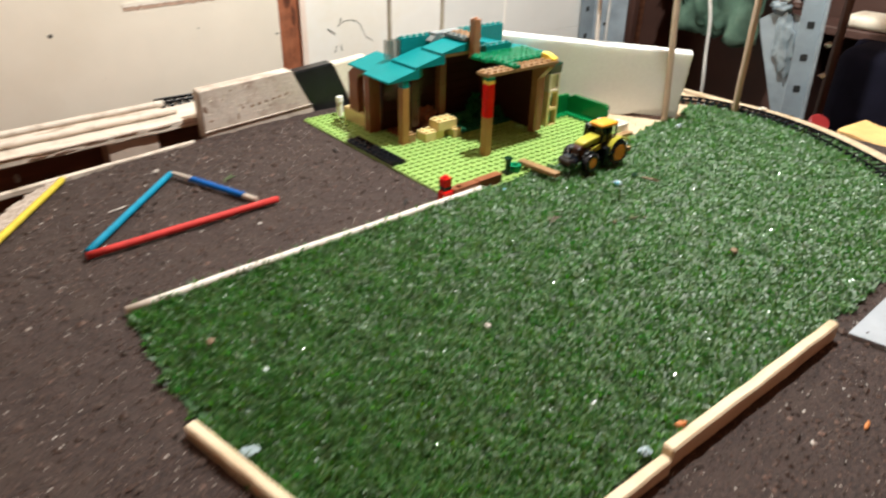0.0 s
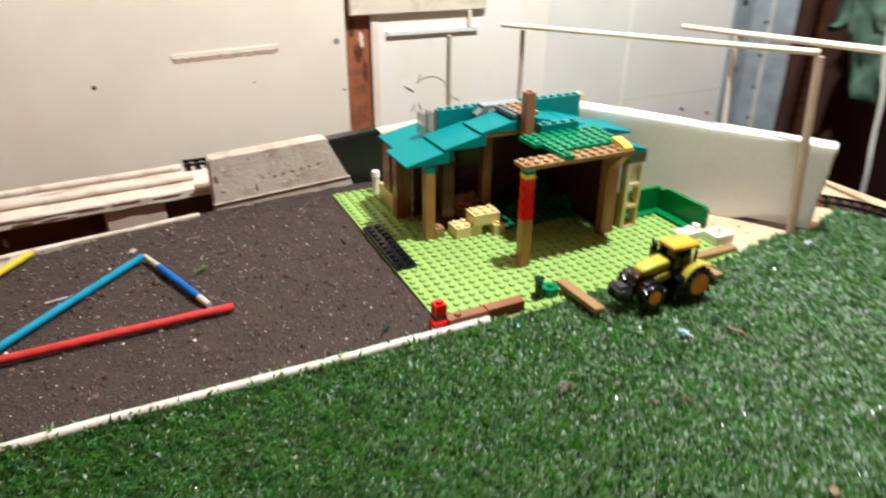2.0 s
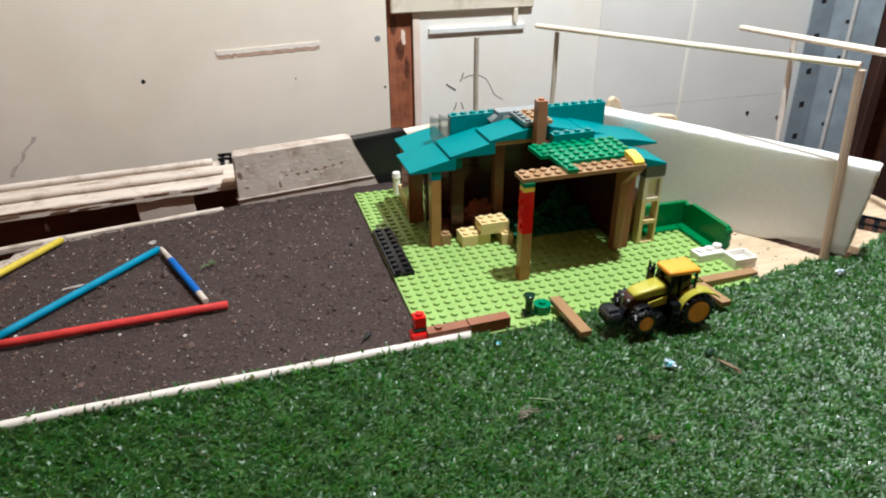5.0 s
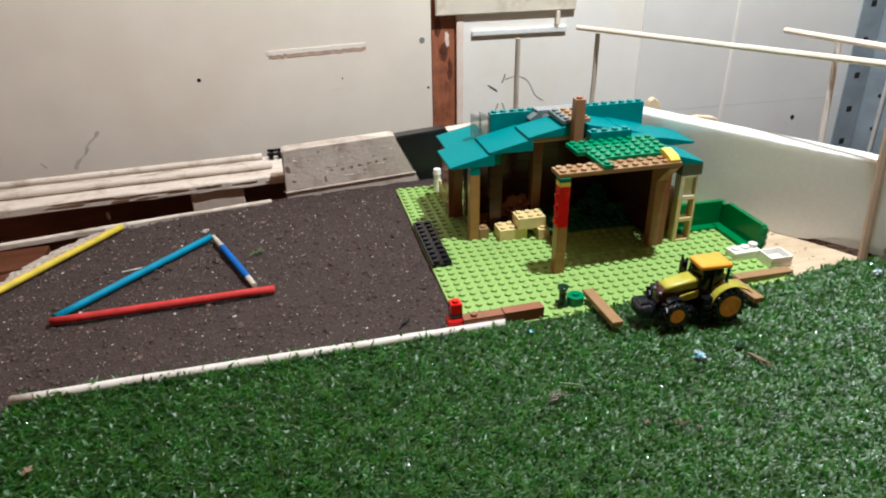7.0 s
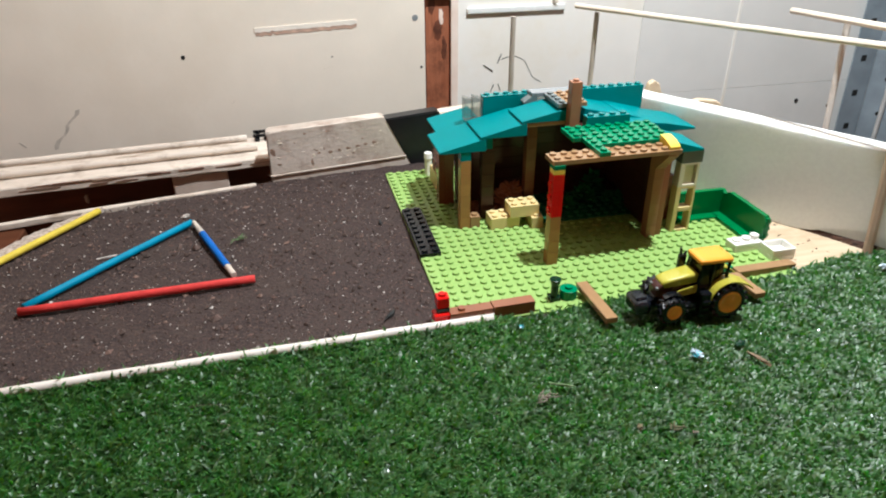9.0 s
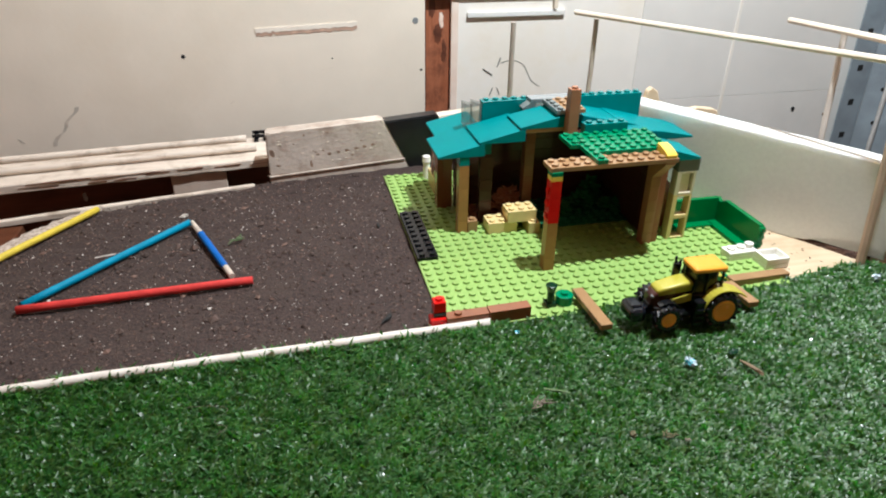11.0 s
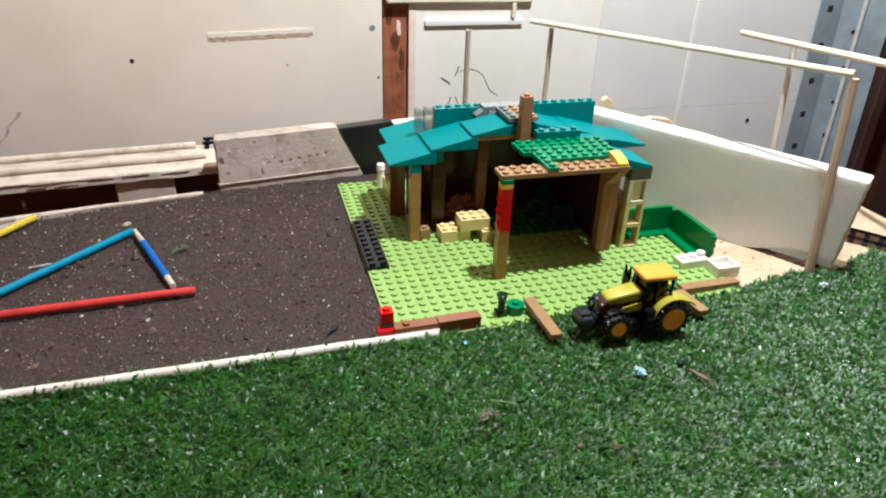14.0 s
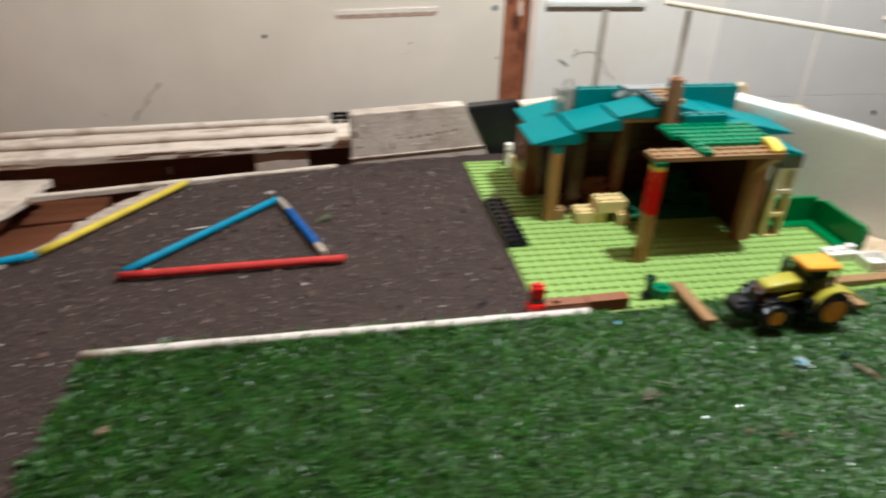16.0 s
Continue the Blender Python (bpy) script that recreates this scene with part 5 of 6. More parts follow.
# ---- polystyrene slab ----
def foam_slab():
    a, b = Vector((0.344, 0.008)), Vector((0.197, 0.2115))
    d = (b - a)
    u = d.normalized()
    nrm = Vector((-u.y, u.x)) * -1
    bm = bmesh.new()
    L = d.length
    th, hh = 0.020, 0.082
    add_box(bm, (0, 0, 0), (L, th, hh), 0.0015, segs=2)
    bmesh.ops.subdivide_edges(bm, edges=[e for e in bm.edges if e.calc_length() > 0.05], cuts=24, use_grid_fill=True)
    for v in bm.verts:
        q = noise.noise(v.co * 130)
        if v.co.x < 0.004:
            v.co.x += 0.0018 * q + 0.07 * (hh - v.co.z) + 0.0008 * noise.noise(v.co * 400)
        v.co.z *= 0.925 + 0.075 * v.co.x / L
        if v.co.z < 0.004 and v.co.x < 0.095:
            v.co.z += 0.0105 * math.sin(math.pi * min(1, v.co.x / 0.095 + 0.25)) ** 1.5 + 0.0015 * q
        v.co += Vector((q, noise.noise(v.co * 30) * 0.6, noise.noise(v.co * 110))) * 0.0003
    m = Matrix(((u.x, nrm.x, 0, a.x), (u.y, nrm.y, 0, a.y), (0, 0, 1, -0.001), (0, 0, 0, 1)))
    bmesh.ops.transform(bm, matrix=m, verts=bm.verts[:])
    bmesh.ops.recalc_face_normals(bm, faces=bm.faces[:])
    tagged(part("polystyrene_slab", bm, FOAM), "white polystyrene slab standing on edge behind the toy house", "foam slab")


foam_slab()
slab("wood_ledge", (0.2580, 0.0, -0.006), (0.470, 0.16, -0.0008), LEDGE, 0.0008, kind="", label="pale bare wooden board beside the baseplate", category="board")


def foot_dirt():
    """Brown crumbly dirt packed under the raised foot of the slab."""
    bm = bmesh.new()
    a, u, out = Vector((0.344, 0.008, 0)), Vector((-0.586, 0.810, 0)), Vector((-0.810, -0.586, 0))
    rows = []
    for k in range(47):
        f = k / 46
        p = a + u * (0.014 + 0.086 * f)
        swell = (1.0 - 0.85 * f) * min(1, f * 9 + 0.35)
        row = []
        for q in range(8):
            w = q / 7
            lump = noise.noise(Vector((k * 0.55, q * 0.8, 3))) + 0.5 * noise.noise(Vector((k * 1.7, q * 1.9, 8)))
            z = 0.0078 * swell * (1 - w) ** 0.7 + 0.0016 * lump * (1 - w) + 0.0002
            row.append(bm.verts.new(p + out * (0.0105 * swell * w - 0.006 + 0.0012 * lump * w) + Vector((0, 0, max(-0.0006, z) if q < 7 else -0.0012))))
        rows.append(row)
    for r0, r1 in zip(rows, rows[1:]):
        for q in range(7):
            bm.faces.new((r0[q], r1[q], r1[q + 1], r0[q + 1]))
    bmesh.ops.recalc_face_normals(bm, faces=bm.faces[:])
    bmesh.ops.solidify(bm, geom=bm.faces[:], thickness=0.0006)
    tagged(part("foot_dirt", bm, FOOT_DIRT), "dark brown crumbly dirt under the polystyrene slab", "dirt", kind="stuff")


FOOT_DIRT = material("red_brown_dirt", (0.022, 0.010, 0.007), 0.9, second=(0.095, 0.045, 0.028), scale=160, bump=0.8, bump_scale=500)
foot_dirt()
# splinters and grit fallen on the bare board
rng = random.Random(44)
for k in range(7):
    f = rng.random()
    x, y = 0.268 + 0.075 * f, 0.055 - 0.045 * f + rng.uniform(-0.004, 0.022)
    ang, n = rng.uniform(-0.9, 0.4), rng.uniform(0.0015, 0.0055)
    bm = bmesh.new()
    d = Vector((math.cos(ang), math.sin(ang), 0)) * n
    add_cyl(bm, Vector((x, y, -0.0005)), Vector((x, y, -0.0003)) + d, 0.00030, 0.00012, n=5)
    tagged(part("splinter", bm, FOOT_DIRT if k % 3 else DARK_WOOD), "tiny dark wood splinter on the bare board", "splinter", "splinters on the board")


# ---- dowel fence ----
def post(a, b, r, mat=None, label="pale wooden dowel post standing at the layout's edge"):
    return rod("dowel_post", a, b, r, mat or DOWEL, label, "dowel post", 8, group="dowel fence", wobble=0.0004)


post((0.2120, 0.279, -0.004), (0.2130, 0.279, 0.1345), 0.0025, SHADED_GREY_WOOD, "greyish shaded wooden dowel post standing near the wall")
post((0.1262, 0.269, -0.004), (0.1262, 0.269, 0.1360), 0.0025, SHADED_GREY_WOOD, "greyish shaded wooden dowel post standing near the wall")
post((0.3255, 0.0165, -0.002), (0.3215, 0.0270, 0.1440), 0.0034, POST_WOOD)
post((0.4650, 0.231, -0.02), (0.4540, 0.231, 0.1215), 0.0030, WHITE_DOWEL, "whitish wooden dowel post standing before the wall sheet")
post((0.4250, -0.012, -0.004), (0.4030, -0.020, 0.1440), 0.0036, POST_WOOD)
rod("dowel_rail", (0.2000, 0.300, 0.1375), (0.3205, 0.0270, 0.1470), 0.0025, DOWEL, "pale wooden dowel rail resting on two posts", "dowel rail", 8, group="dowel fence", wobble=0.0004)
rod("dowel_rail", (0.4600, 0.318, 0.1190), (0.3980, -0.045, 0.1465), 0.0032, DOWEL, "pale wooden dowel rail resting on two posts", "dowel rail", 8, group="dowel fence", wobble=0.0004)


# ---- wall things ----
slab("timber_stud", (0.0852, WY + 0.007, -0.75), (0.1148, WY + 0.045, 1.7), STUD_WOOD, 0.001, label="red brown rough timber stud in the wall gap", category="timber stud")
slab("wall_jamb", (0.1150, WY + 0.0012, -0.75), (0.1236, WY + 0.0065, 1.7), JAMB, 0.0003, label="pale cream jamb strip between stud and wall panel", category="trim")
slab("head_board_tab", (0.2405, WY - 0.005, 0.1150), (0.2455, WY + 0.001, 0.1318), PALE, 0.0008, label="short cream wooden tab under the head board", category="trim")
slab("head_board", (0.088, WY - 0.0050, 0.132), (0.266, WY + 0.001, 0.165), PALE, 0.0015, label="cream painted board across the wall gap", category="trim")


def stud_marks():
    """Dark stains, a split and a painted pale highlight on the stud's face."""
    rng = random.Random(17)
    t = thing("stud_stain", "dark stains and a painted pale highlight on the timber stud", "stain", (0.099, WY + 0.0065, 0.05))
    for x, z, w, h, mat in ((0.0925, 0.118, 0.0035, 0.010, STAIN_DARK), (0.1075, 0.066, 0.0030, 0.012, STAIN_DARK), (0.1000, 0.088, 0.0042, 0.010, STAIN_DARK), (0.1040, 0.103, 0.0022, 0.008, JAMB)):
        bm = bmesh.new()
        bmesh.ops.create_icosphere(bm, subdivisions=3, radius=1.0)
        off = Vector((rng.uniform(0, 9), 0, 3))
        for v in bm.verts:
            f = 1 + 0.75 * noise.noise(v.co * 2.3 + off) + 0.4 * noise.noise(v.co * 6 + off)
            v.co = Vector((min(0.1133, max(0.0856, x + v.co.x * w * f)), WY + 0.0069 + v.co.y * 0.0003, z + v.co.z * h * f))
        part("stain", bm, mat, t)


STAIN_DARK = material("dark_wood_stain", (0.075, 0.022, 0.012), 0.5, second=(0.16, 0.050, 0.026), scale=120)
stud_marks()
STRIP = material("painted_over_strip", (0.85, 0.775, 0.68), 0.55, vary=0.05, scale=60, bump=0.4, bump_scale=260)
TORN = material("torn_brown_paper", (0.56, 0.37, 0.28), 0.8, vary=0.2, scale=120, bump=0.2)


def wall_strip(x0, x1, z0, z1, label, rough, mat=None, deep=0.0016):
    bm = bmesh.new()
    n = 36
    up = [(x0 + (x1 - x0) * k / n, z1 + 0.0006 * noise.noise(Vector((k * 0.6, z1 * 90, 0)))) for k in range(n + 1)]
    low = [(x0 + (x1 - x0) * k / n, z0 + rough * noise.noise(Vector((k * 0.9, 4, 0)))) for k in range(n + 1)]
    slant = (0.004 if rough > 0.001 else 0.0)
    prof = [(x, z + slant * (x - x0) / (x1 - x0)) for x, z in up + list(reversed(low))]
    add_prism(bm, prof, "y", WY - deep, WY + 0.003)
    tagged(part("foam_strip", bm, mat or FOAM), label, "foam strip")


wall_strip(-0.110, 0.0035, 0.0972, 0.1020, "torn cream foam strip stuck on the wall", 0.0022, STRIP, 0.0010)
wall_strip(0.134, 0.256, 0.1068, 0.1125, "white foam strip stuck on the wall", 0.0006, None, 0.0020)
wall_strip(-0.109, 0.0035, 0.0936, 0.0985, "torn brown paper backing under the foam strip", 0.0030, TORN, 0.0006)


RUSTY = material("rusty_screw", (0.20, 0.13, 0.09), 0.7, vary=0.3, scale=300)


def screw(x, z, r, mat=None):
    bm = bmesh.new()
    add_cyl(bm, (x, WY + 0.002, z), (x, WY - 0.0004, z), r, r * 0.85, n=14)
    tagged(part("screw_head", bm, mat or DARK_GREY), "dark round screw head in the wall", "screw", "screws in the wall")


screw(-0.190, 0.0745, 0.0026, HOLE)
screw(0.0715, 0.1050, 0.0040, GREY)
screw(0.078, 0.048, 0.0016, HOLE)
screw(-0.027, 0.066, 0.0010, HOLE)
screw(0.6185, -0.0322, 0.0030, HOLE)
screw(0.6739, -0.0436, 0.0030, RUSTY)


def wire_mark(points, r, label):
    cu = bpy.data.curves.new("wire", "CURVE")
    cu.dimensions = "3D"
    cu.bevel_depth, cu.bevel_resolution = r, 1
    sp = cu.splines.new("POLY")
    sp.points.add(len(points) - 1)
    for p, (x, z) in zip(sp.points, points):
        p.co = (x, WY + 0.002 - r * 0.5, z, 1)
    cu.materials.append(HOLE)
    return tagged(new("bent_wire", cu), label, "wire", "wires on the wall")


wire_mark([(0.1782, 0.0573), (0.1768, 0.0528), (0.1740, 0.0464)], 0.0006, "short dark bent wire on the wall panel")
wire_mark([(0.1560, 0.0452), (0.1600, 0.0420), (0.1641, 0.0397), (0.1680, 0.0367)], 0.0007, "short dark flaked wire on the wall panel")
wire_mark([(0.1695, 0.0205), (0.1680, 0.0157), (0.1658, 0.0110)], 0.0005, "short dark wire on the wall panel")
wire_mark([(0.1751, 0.0210), (0.1769, 0.0168), (0.1785, 0.0119)], 0.0005, "short dark wire on the wall panel")
wire_mark([(0.1786, 0.0504), (0.1853, 0.0529), (0.1915, 0.0537), (0.1976, 0.0531), (0.2040, 0.0505), (0.2093, 0.0469), (0.2130, 0.0405), (0.2158, 0.0348), (0.2197, 0.0274), (0.2255, 0.0232), (0.2319, 0.0196)], 0.00035, "thin dark bent wire loop on the wall panel")
SCUFF = material("pencil_scuff", (0.60, 0.535, 0.46), 0.8, vary=0.2, scale=120)


def scuff(points, w, label):
    """A thin flat smear of dirt lying on the wall."""
    bm = bmesh.new()
    rows = []
    for k, (x, z) in enumerate(points):
        q = w * (0.4 + 0.6 * abs(noise.noise(Vector((k * 1.3, x * 40, 0)))))
        rows.append((bm.verts.new((x - q, WY - 0.0003, z)), bm.verts.new((x + q, WY - 0.0003, z + 0.4 * q))))
    for p, q in zip(rows, rows[1:]):
        bm.faces.new((p[0], p[1], q[1], q[0]))
    out = bmesh.ops.extrude_face_region(bm, geom=bm.faces[:])
    for v in out["geom"]:
        if isinstance(v, bmesh.types.BMVert):
            v.co.y += 0.0006
    bmesh.ops.recalc_face_normals(bm, faces=bm.faces[:])
    tagged(part("scuff_mark", bm, SCUFF), label, "scuff mark", "marks on the wall")


scuff([(-0.310 - 0.0042 * k + 0.002 * math.sin(k * 1.7), 0.024 - 0.0054 * k) for k in range(9)], 0.0046, "long grey scuff mark on the cream wall")
scuff([(-0.040, 0.053), (-0.034, 0.054), (-0.027, 0.055)], 0.0008, "short grey scratch on the cream wall")
scuff([(-0.147, 0.019), (-0.142, 0.022)], 0.0010, "short grey scratch on the cream wall")
scuff([(-0.372, -0.014), (-0.378, -0.008)], 0.0016, "short grey scratch on the cream wall")


# ---- steel uprights and the dark store behind ----
def upright(name, at, lean, width, height, low, label, columns=(-0.25, 0.25)):
    t = thing(name, label, "steel upright", at)
    bm = bmesh.new()
    x, y, z = at
    add_box(bm, (-width / 2, 0, low), (width / 2, 0.002, height), 0.0003)
    add_box(bm, (width / 2 - 0.002, -0.035, low), (width / 2, 0.0, height), 0.0003)
    part("angle", bm, STEEL, t)
    k = 0
    z = low + 0.02
    while z < height - 0.02:
        for dx in columns:
            bm = bmesh.new()
            add_box(bm, (dx * width - 0.0042, -0.0006, z + 0.012 * (dx > 0)), (dx * width + 0.0042, 0.0004, z + 0.0085 + 0.012 * (dx > 0)), 0.0004)
            part("slot", bm, HOLE, t, "dark square slot")
        z += 0.040
    for ob in t.children:
        ob.matrix_parent_inverse = Matrix.Identity(4)
    t.matrix_basis = Matrix.Translation(at) @ lean
    return t


def wall_upright():
    t = thing("steel_upright", "galvanised steel slotted angle upright against the wall", "steel upright", (0.702, 0.447, 0))
    lean = Matrix.Translation((0.702, 0.447, 0)) @ ROT(radians(-1.8), 4, "Y")
    low, top, w = -0.55, 0.50, 0.034
    bm = bmesh.new()
    add_box(bm, (-w / 2 - 0.002, 0, low), (w / 2, 0.002, top), 0.0003, lean)
    part("front_face", bm, STEEL, t)
    bm = bmesh.new()
    add_box(bm, (0, -0.060, low), (0.002, 0.0, top), 0.0003, lean @ Matrix.Translation((w / 2, 0, 0)) @ ROT(radians(38), 4, "Z"))
    part("side_face", bm, STEEL, t)
    for k in range(-9, 9):
        z = 0.0255 + 0.0487 * k
        bm = bmesh.new()
        add_box(bm, (-0.0062, -0.0005, z - 0.0042), (0.0022, 0.0004, z + 0.0042), 0.0003, lean)
        part("slot", bm, HOLE, t, "dark square slot")
        bm = bmesh.new()
        add_cyl(bm, lean @ Vector((w / 2 + 0.0125, -0.0170, z + 0.020)), lean @ Vector((w / 2 + 0.0131, -0.0164, z + 0.020)), 0.0028, n=10)
        part("hole", bm, HOLE, t, "small dark round hole")


wall_upright()
rod("wall_conduit", (0.735, 0.418, -0.55), (0.716, 0.418, 0.50), 0.0030, CORD, "thin grey conduit beside the steel upright", "conduit", 10)
slab("dark_side_board", (0.768, 0.395, -0.75), (0.785, WY + 0.0005, 0.60), BROWN_BOARD, 0.001, label="dark brown board beside the steel upright", category="board")
upright("steel_upright", (0.575, -0.013, 0), ROT(radians(-62), 4, "Z") @ ROT(radians(-3), 4, "Y"), 0.026, 0.45, -0.5, "galvanised steel slotted upright behind the track", (0.0,))


cup = thing("store_cupboard", "dark brown store cupboard with an open shelf", "cupboard", (0.95, -0.2, -0.75))
bm = bmesh.new()
add_box(bm, (0.95, -0.9, -0.75), (0.97, WY + 0.04, 0.6), 0.002)
part("back_panel", bm, BROWN_BOARD, cup)
bm = bmesh.new()
add_box(bm, (0.86, -0.7, 0.024), (0.951, 0.12, 0.038), 0.002)
part("shelf", bm, BROWN_BOARD, cup)
for y in (-0.7, 0.10):
    bm = bmesh.new()
    add_box(bm, (0.862, y, -0.75), (0.9495, y + 0.018, 0.0235), 0.002)
    part("side_panel", bm, BROWN_BOARD, cup)


# ---- black toy railway track and wooden ledge ----
TRACK = [(0.395, 0.075), (0.426, 0.035), (0.437, -0.01), (0.437, -0.055), (0.424, -0.105), (0.403, -0.15), (0.374, -0.196), (0.335, -0.236), (0.285, -0.266)]


def smooth_line(points, n):
    out = []
    for k in range(n + 1):
        u = k / n * (len(points) - 1)
        i = min(int(u), len(points) - 2)
        f = u - i
        p = [Vector((*points[max(0, min(len(points) - 1, q))], 0)) for q in (i - 1, i, i + 1, i + 2)]
        out.append(0.5 * ((2 * p[1]) + (p[2] - p[0]) * f + (2 * p[0] - 5 * p[1] + 4 * p[2] - p[3]) * f * f + (3 * p[1] - p[0] - 3 * p[2] + p[3]) * f ** 3))
    return out


def ribbon(points, off0, off1, z0, z1):
    bm = bmesh.new()
    rows = []
    for k, p in enumerate(points):
        d = (points[min(k + 1, len(points) - 1)] - points[max(k - 1, 0)]).normalized()
        s = Vector((-d.y, d.x, 0))
        rows.append([bm.verts.new(p + s * o + Vector((0, 0, z))) for o, z in ((off0, z0), (off1, z0), (off1, z1), (off0, z1))])
    for a, b in zip(rows, rows[1:]):
        for k in range(4):
            bm.faces.new((a[k], a[(k + 1) % 4], b[(k + 1) % 4], b[k]))
    bm.faces.new(rows[0])
    bm.faces.new(list(reversed(rows[-1])))
    bmesh.ops.recalc_face_normals(bm, faces=bm.faces[:])
    return bm


def railway():
    line = smooth_line(TRACK, 90)
    t = thing("toy_railway_track", "black plastic toy railway track curving round the grass", "toy track", (0.42, -0.08, 0))
    part("rail", ribbon(line, -0.0092, -0.0080, 0.0015, 0.0040), BLACK, t)
    part("rail", ribbon(line, 0.0080, 0.0092, 0.0015, 0.0040), BLACK, t)
    me = None
    for k in range(1, 90, 2):
        p = line[k]
        d = (line[k + 1] - line[k - 1]).normalized()
        if me is None:
            bm = bmesh.new()
            add_box(bm, (-0.0020, -0.0140, -0.0005), (0.0020, 0.0130, 0.0024), 0.0003)
            me = bpy.data.meshes.new("sleeper")
            bm.to_mesh(me)
            bm.free()
            me.materials.append(BLACK)
        link("sleeper", me, None, t, "", Matrix.Translation(p) @ ROT(math.atan2(d.y, d.x), 4, "Z"))
    led = part("ledge_board", ribbon(line, 0.0140, 0.0330, -0.012, -0.0005), LEDGE)
    tagged(led, "pale wooden ledge along the toy track", "ledge")
    bed = part("track_bed", ribbon(line, -0.0135, 0.0139, -0.006, -0.0008), DARK_WOOD)
    tagged(bed, "dark board under the toy track", "board")


railway()


# ---- dark store behind the track ----
def hanging_cloth():
    bm = bmesh.new()
    n, m = 40, 16
    rows = []
    for k in range(n + 1):
        u = k / n
        y = 0.36 - 0.20 * u
        bottom = 0.002 + 0.085 * max(0.0, min(1.0, (0.26 - u) / 0.05)) + 0.014 * noise.noise(Vector((u * 5, 0, 3))) + 0.007 * abs(math.sin(u * 15)) - 0.006 * u
        col = []
        for q in range(m + 1):
            w = q / m
            fold = 0.008 * math.sin(u * 21 + 4 * noise.noise(Vector((u * 3, w * 3, 0)))) + 0.030 * noise.noise(Vector((u * 7, w * 8, 7))) + 0.012 * noise.noise(Vector((u * 16, w * 15, 2)))
            col.append(bm.verts.new((0.80 + fold - 0.02 * w, y, 0.22 + (bottom - 0.22) * w)))
        rows.append(col)
    for a, b in zip(rows, rows[1:]):
        for q in range(m):
            bm.faces.new((a[q], a[q + 1], b[q + 1], b[q])).smooth = True
    bmesh.ops.solidify(bm, geom=bm.faces[:], thickness=0.002)
    tagged(part("hanging_cloth", bm, CLOTH, smooth=True), "crumpled grey green cloth hanging in the store", "cloth")


hanging_cloth()


def tube(name, points, r, mat, label, category):
    cu = bpy.data.curves.new(name, "CURVE")
    cu.dimensions = "3D"
    cu.bevel_depth, cu.bevel_resolution = r, 2
    sp = cu.splines.new("NURBS")
    sp.points.add(len(points) - 1)
    for p, c in zip(sp.points, points):
        p.co = (*c, 1)
    sp.use_endpoint_u, sp.order_u = True, 3
    cu.materials.append(mat)
    return tagged(new(name, cu), label, category)


tube("hanging_cable", [(0.545, 0.100, -0.10), (0.540, 0.098, -0.02), (0.545, 0.108, 0.03), (0.548, 0.112, 0.075), (0.548, 0.124, 0.11), (0.552, 0.150, 0.30)], 0.0023, CORD, "white electric cable hanging behind the fence", "cable")
bm = bmesh.new()
add_prism(bm, [(0.012, 0.088), (0.040, 0.096), (0.066, 0.078), (0.060, 0.060), (0.010, -0.060), (-0.020, -0.060)], "x", 0.590, 0.593)
tagged(part("steel_brace", bm, STEEL), "galvanised steel brace bolted to the upright", "steel brace")


def crumpled_film():
    bm = bmesh.new()
    bmesh.ops.create_icosphere(bm, subdivisions=4, radius=0.5)
    for v in bm.verts:
        q = v.co.copy()
        f = 1 + 0.45 * noise.noise(q * 4) + 0.22 * noise.noise(q * 11)
        v.co = Vector((q.x * 0.010, q.y * 0.024, q.z * 0.075)) * f + Vector((0.586, 0.0245, 0.056)) + Vector((0, 0.16 * q.z * 0.105, 0))
    tagged(part("plastic_film", bm, FILM), "crumpled clear grey plastic film on the upright", "plastic film")


RAG_BLUE = material("dark_blue_rag", (0.03, 0.045, 0.14), 0.8, vary=0.2)
# white plastic greyed down, its place in shadow put into the colour
WAD = material("shaded_white_wad", (0.30, 0.33, 0.33), 0.5, second=(0.50, 0.53, 0.53), scale=120)


def film_tangle():
    """Loops of white cord and dark rag caught above the brace."""
    rng = random.Random(8)
    t = thing("cord_tangle", "tangle of pale plastic and dark rag hooked on the upright", "tangle", (0.585, 0.032, 0.115))
    for name, mat, y, z, a, b in (("pale_wad", WAD, 0.034, 0.115, 0.010, 0.014), ("pale_wad", WAD, 0.022, 0.134, 0.012, 0.007), ("rag", NAVY, 0.016, 0.120, 0.007, 0.012),
                                  ("rag", BROWN_BOARD, 0.018, 0.104, 0.011, 0.006), ("rag", RAG_BLUE, 0.050, 0.127, 0.0032, 0.005), ("rag", FILM, 0.038, 0.098, 0.013, 0.008)):
        bm = bmesh.new()
        bmesh.ops.create_icosphere(bm, subdivisions=3, radius=1.0)
        seed = Vector((rng.uniform(0, 9), 0, 0))
        for v in bm.verts:
            f = 1 + 0.6 * noise.noise(v.co * 2.1 + seed) + 0.25 * noise.noise(v.co * 5 + seed)
            v.co = Vector((0.585 + v.co.x * 0.004 * f, y + v.co.y * a * f, z + v.co.z * b * f))
        part(name, bm, mat, t, smooth=True)


FILM = material("crumpled_film", (0.10, 0.135, 0.16), 0.08, second=(0.26, 0.31, 0.34), scale=60, spec=0.8)
crumpled_film()
film_tangle()


